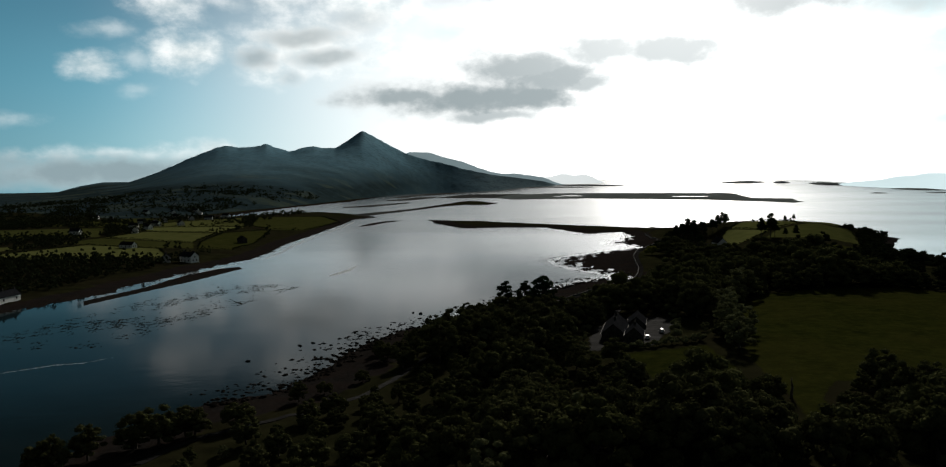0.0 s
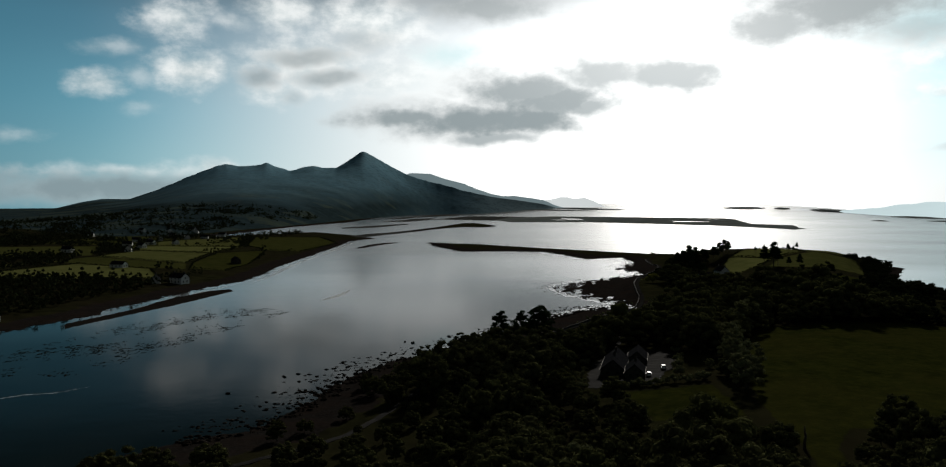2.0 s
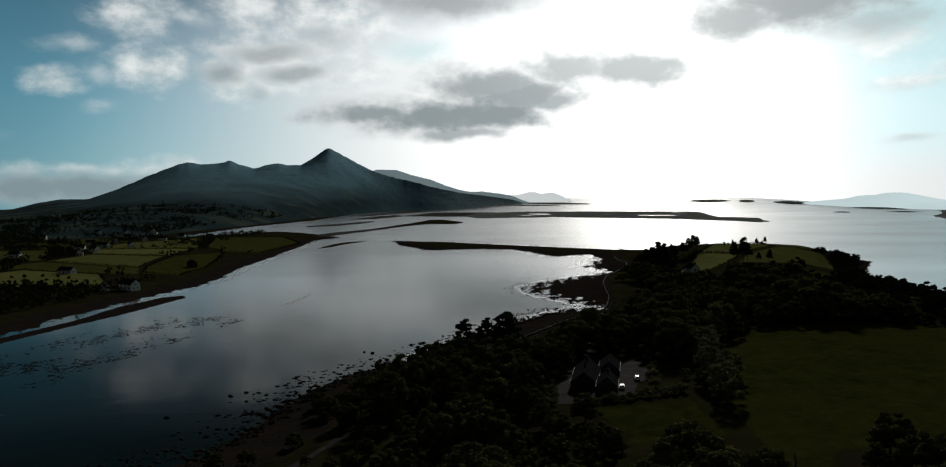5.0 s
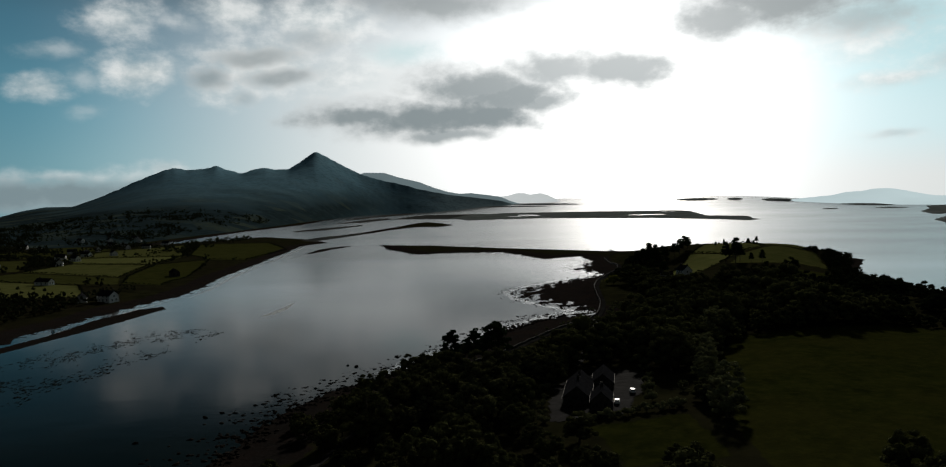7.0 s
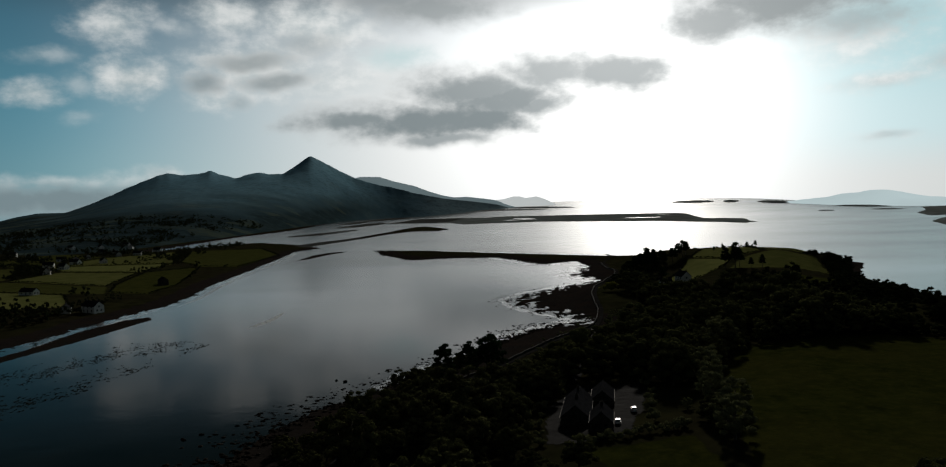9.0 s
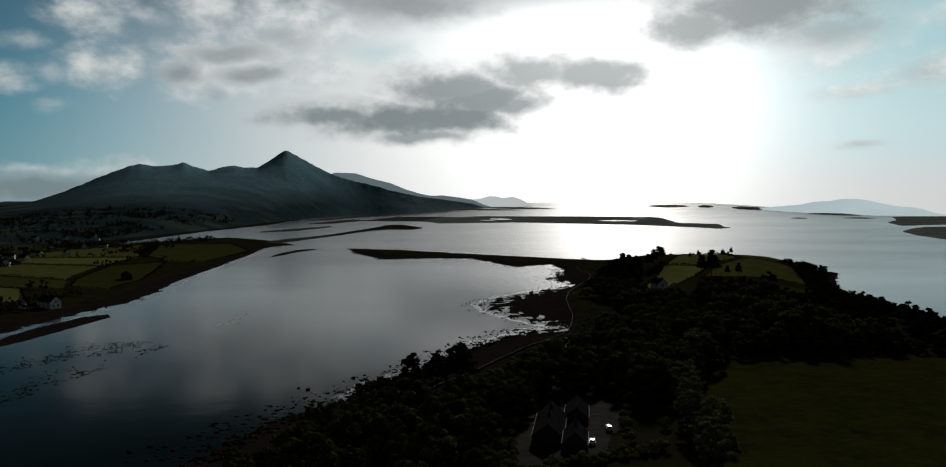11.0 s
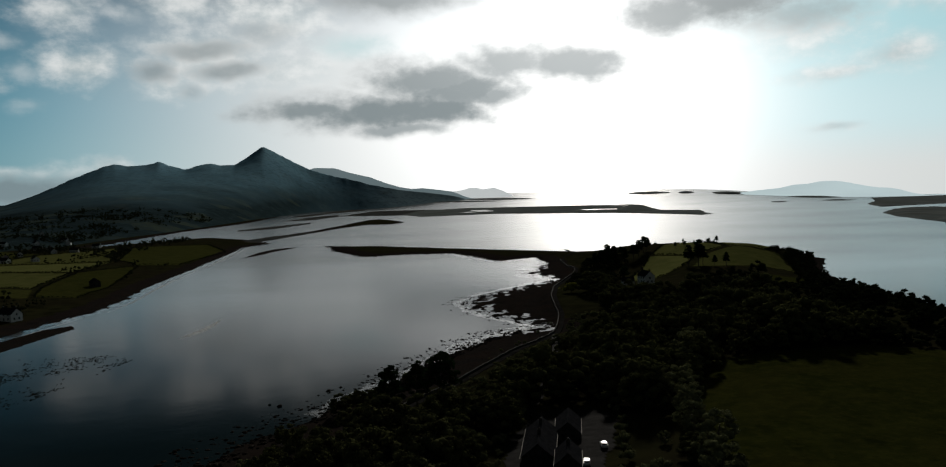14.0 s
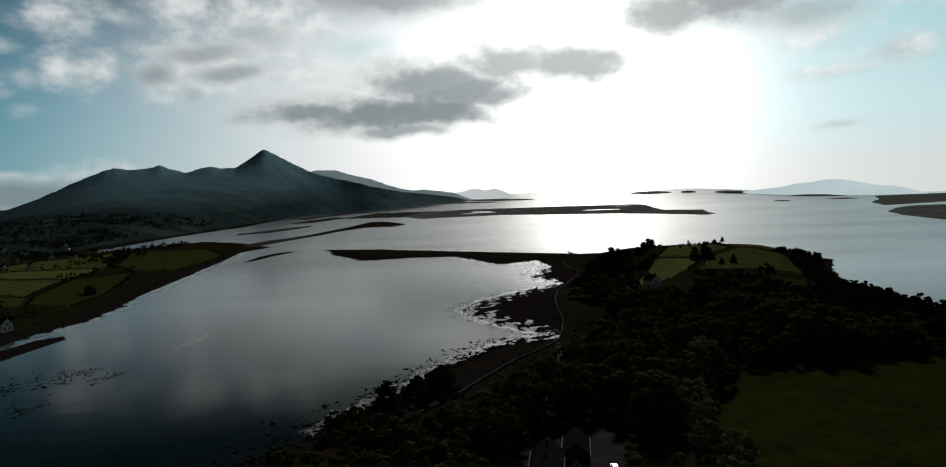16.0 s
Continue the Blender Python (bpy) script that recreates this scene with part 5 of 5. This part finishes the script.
c1 = car("car", "white hatchback parked in the gravel yard")
c1.matrix_basis = pose(73.6, 303, height_at(73.6, 303) + 0.18, 0, 0, 82)
copy_thing(c1, pose(65.2, 289.5, height_at(65.2, 289.5) + 0.18, 0, 0, 76))


# ---- the shore ----
def rocks(name, label, xs, ys, lo, hi, seed, flat=0.55, material=None, sink=0.3, floor=-0.25, drawn=1.0):
    rng = np.random.RandomState(seed)
    zs = np.maximum(land_height(xs, ys), floor)
    vs, fs, n = [], [], 0
    for x, y, z in zip(xs, ys, zs):
        s = lo + (hi - lo) * rng.uniform() ** 2.5
        v = ICO[0] * (1 + rng.uniform(-0.3, 0.3, (len(ICO[0]), 1))) * s * np.array([rng.uniform(0.7, 1.5), rng.uniform(0.7, 1.5) * drawn, flat])
        vs.append(v + (x, y, z + s * flat * sink))
        fs.append(ICO[1] + n)
        n += len(v)
    return tagged(new(name, tri_mesh(name, (np.concatenate(vs), np.concatenate(fs)), material or ROCK)), label, "rocks", kind="stuff")


def along_shore(poly, first, last, n, lo, hi, seed):
    rng = np.random.RandomState(seed)
    p = np.array(poly[first:last + 1], float)
    seg = np.linalg.norm(np.diff(p, axis=0), axis=1)
    cum = np.r_[0, np.cumsum(seg)]
    t = rng.uniform(0, cum[-1], n)
    i = np.clip(np.searchsorted(cum, t) - 1, 0, len(seg) - 1)
    u = (t - cum[i]) / seg[i]
    q = p[i] + (p[i + 1] - p[i]) * u[:, None]
    d = (p[i + 1] - p[i]) / seg[i][:, None]
    off = lo + (hi - lo) * rng.beta(1.3, 2.2, n)
    q = q + np.stack([-d[:, 1], d[:, 0]], -1) * off[:, None]
    keep = wobble(q[:, 0], q[:, 1], 22, seed + 50) > -0.25
    return q[keep, 0], q[keep, 1]


x, y = along_shore(PEN, 4, 14, 5200, -7, 22, 1)
rocks("shore_rocks", "dark seaweed-covered rocks along the tide line", x, y, 0.18, 0.9, 1)
x, y = along_shore(PEN, 14, 26, 3000, -10, 16, 2)
rocks("reef_rocks", "dark weed-covered reef stones in the shallow bay", x, y, 0.2, 0.9, 2, 0.45)
x, y = along_shore(PEN, 26, 33, 500, -6, 8, 3)
rocks("spit_stones", "dark shingle stones along the spit", x, y, 0.4, 1.6, 3)
rng = np.random.RandomState(77)
x, y = rng.uniform(-215, -110, 60000), rng.uniform(315, 510, 60000)
band = (np.abs((x + 165) - (y - 390) * 0.22) < 32) & (wobble(x, y * 0.6, 46, 61) + 0.9 * wobble(x * 0.45, y, 5, 62) > 0.34)
rocks("weed_patches", "low dark seaweed patches breaking the calm water", x[band], y[band], 0.12, 0.4, 4, 0.08, WEED, 0.4, -0.02, 3.2)
x, y = np.array([-71.0, -70.0, -66.0, -84.0, -52.0, -30.0, -26.0]), np.array([318.0, 316.5, 322.0, 290.0, 345.0, 395.0, 392.0])
rocks("water_rocks", "single dark rocks standing in the shallows", x, y, 0.7, 1.3, 5, 0.6, None, 0.7)


# ---- foam lines and painted gleams on the slack water ----
def foam_gleam_material():
    m = Mat("foam", 0.9, 0.0, 0.1)
    m.colour((0.82, 0.84, 0.84))
    m.put(m.b.inputs["Alpha"], m.ramp(m.noise(0.5, 4), 0.36, 0.62, 0.0, 0.8))
    return m.m


FOAM_GLEAM = foam_gleam_material()


def foam_gleam_line(points, width, seed):
    """A thin streak on the surface for foam and for painted sky gleam, thicker in its middle."""
    rng = np.random.RandomState(seed)
    p = np.array(points, float)
    t = np.linspace(0, len(p) - 1, 40)
    q = np.stack([np.interp(t, range(len(p)), p[:, k]) for k in (0, 1)], -1) + rng.uniform(-0.25, 0.25, (40, 2))
    d = np.gradient(q, axis=0)
    d /= np.linalg.norm(d, axis=1, keepdims=True)
    side = np.stack([-d[:, 1], d[:, 0]], -1)
    w = width * np.sin(np.linspace(0.08, 3.06, 40)) * rng.uniform(0.6, 1.2, 40)
    v, f = [], []
    for i in range(40):
        for s, z in ((-0.5, 0.012), (0.0, 0.03), (0.5, 0.012)):
            r = q[i] + side[i] * w[i] * s
            v.append((r[0], r[1], z))
        if i:
            b = 3 * i
            f += [(b - 3 + k, b + k, b + k + 1, b - 2 + k) for k in (0, 1)]
    return tagged(new("foam_gleam_streak", mesh_of("foam_gleam_streak", v, f, [FOAM_GLEAM])), "thin pale streak on the calm water, foam and painted sky gleam", "foam", kind="stuff")


foam_gleam_line([(-101, 551), (-97, 563), (-93, 583), (-91, 617)], 6.5, 1)
foam_gleam_line([(-170, 266), (-165, 276), (-159, 281), (-154, 286), (-145, 289), (-137, 299)], 0.9, 2)

# ---- wet sand left by the tide ----
def wet_sand_material():
    m = Mat("wet_sand", 0.16, 0.0, 0.5)
    m.b.inputs["IOR"].default_value = 1.36
    m.colour(m.mix(m.ramp(m.noise(0.25, 4), 0.35, 0.65), (0.055, 0.047, 0.040), (0.085, 0.074, 0.064)))
    m.put(m.b.inputs["Alpha"], m.ramp(m.noise(0.14, 5, squash=(1, 0.6, 1)), 0.38, 0.56, 0.0, 0.95))
    m.bump(m.noise(0.9, 4), 0.12, 0.05)
    return m.m


WETSAND = wet_sand_material()


def wet_margin(line, width, seed):
    """A ragged strip of shining wet sand at the water's edge; a negative width lies on the other side of the line."""
    p = np.array(line, float)
    cum = np.r_[0, np.cumsum(np.linalg.norm(np.diff(p, axis=0), axis=1))]
    t = np.arange(0, cum[-1], 3.0)
    q = np.stack([np.interp(t, cum, p[:, k]) for k in (0, 1)], -1)
    q = np.stack([np.convolve(np.pad(q[:, k], 3, mode="edge"), np.ones(7) / 7, "valid") for k in (0, 1)], -1)
    d = np.gradient(q, axis=0)
    d /= np.linalg.norm(d, axis=1, keepdims=True)
    side = np.stack([-d[:, 1], d[:, 0]], -1)
    w = width * (0.65 + 0.45 * wobble(q[:, 0], q[:, 1], 34, seed))
    v, f = [], []
    for i in range(len(q)):
        for k, s in enumerate((-0.25, 0.3, 0.7, 1.0)):
            r = q[i] + side[i] * w[i] * s
            v.append((r[0], r[1], 0.05 - 0.012 * k + 0.0003 * i))
        if i:
            b = 4 * i
            f += [(b - 4 + k, b + k, b + 1 + k, b - 3 + k) for k in range(3)]
    return tagged(new("wet_sand", mesh_of("wet_sand", v, f, [WETSAND])), "shining wet sand at the edge of the tide", "sand", kind="stuff")


wet_margin(PEN[9:16], 13.0, 71)
wet_margin(PEN[15:22], 8.0, 72)
wet_margin(PEN[21:28], 24.0, 73)
wet_margin(PEN[31:36], 16.0, 74)
wet_margin(LEFT[4:14], -9.0, 75)

# sky gleam along the far tide lines, painted as white streaks
foam_gleam_line([(-209, 500), (-204, 540), (-198, 590), (-190, 640)], 3.0, 3)
foam_gleam_line([(-180, 668), (-178, 720), (-184, 800), (-187, 880), (-186, 980)], 3.4, 4)
foam_gleam_line([(-186, 1000), (-187, 1100), (-189, 1200), (-192, 1300)], 4.5, 5)
foam_gleam_line([(-62, 1330), (0, 1304), (50, 1256), (95, 1215)], 5.0, 6)
foam_gleam_line([(100, 1212), (140, 1178), (178, 1144), (220, 1104)], 5.0, 7)
foam_gleam_line([(70, 506), (84, 524), (96, 529), (90, 546)], 2.4, 8)
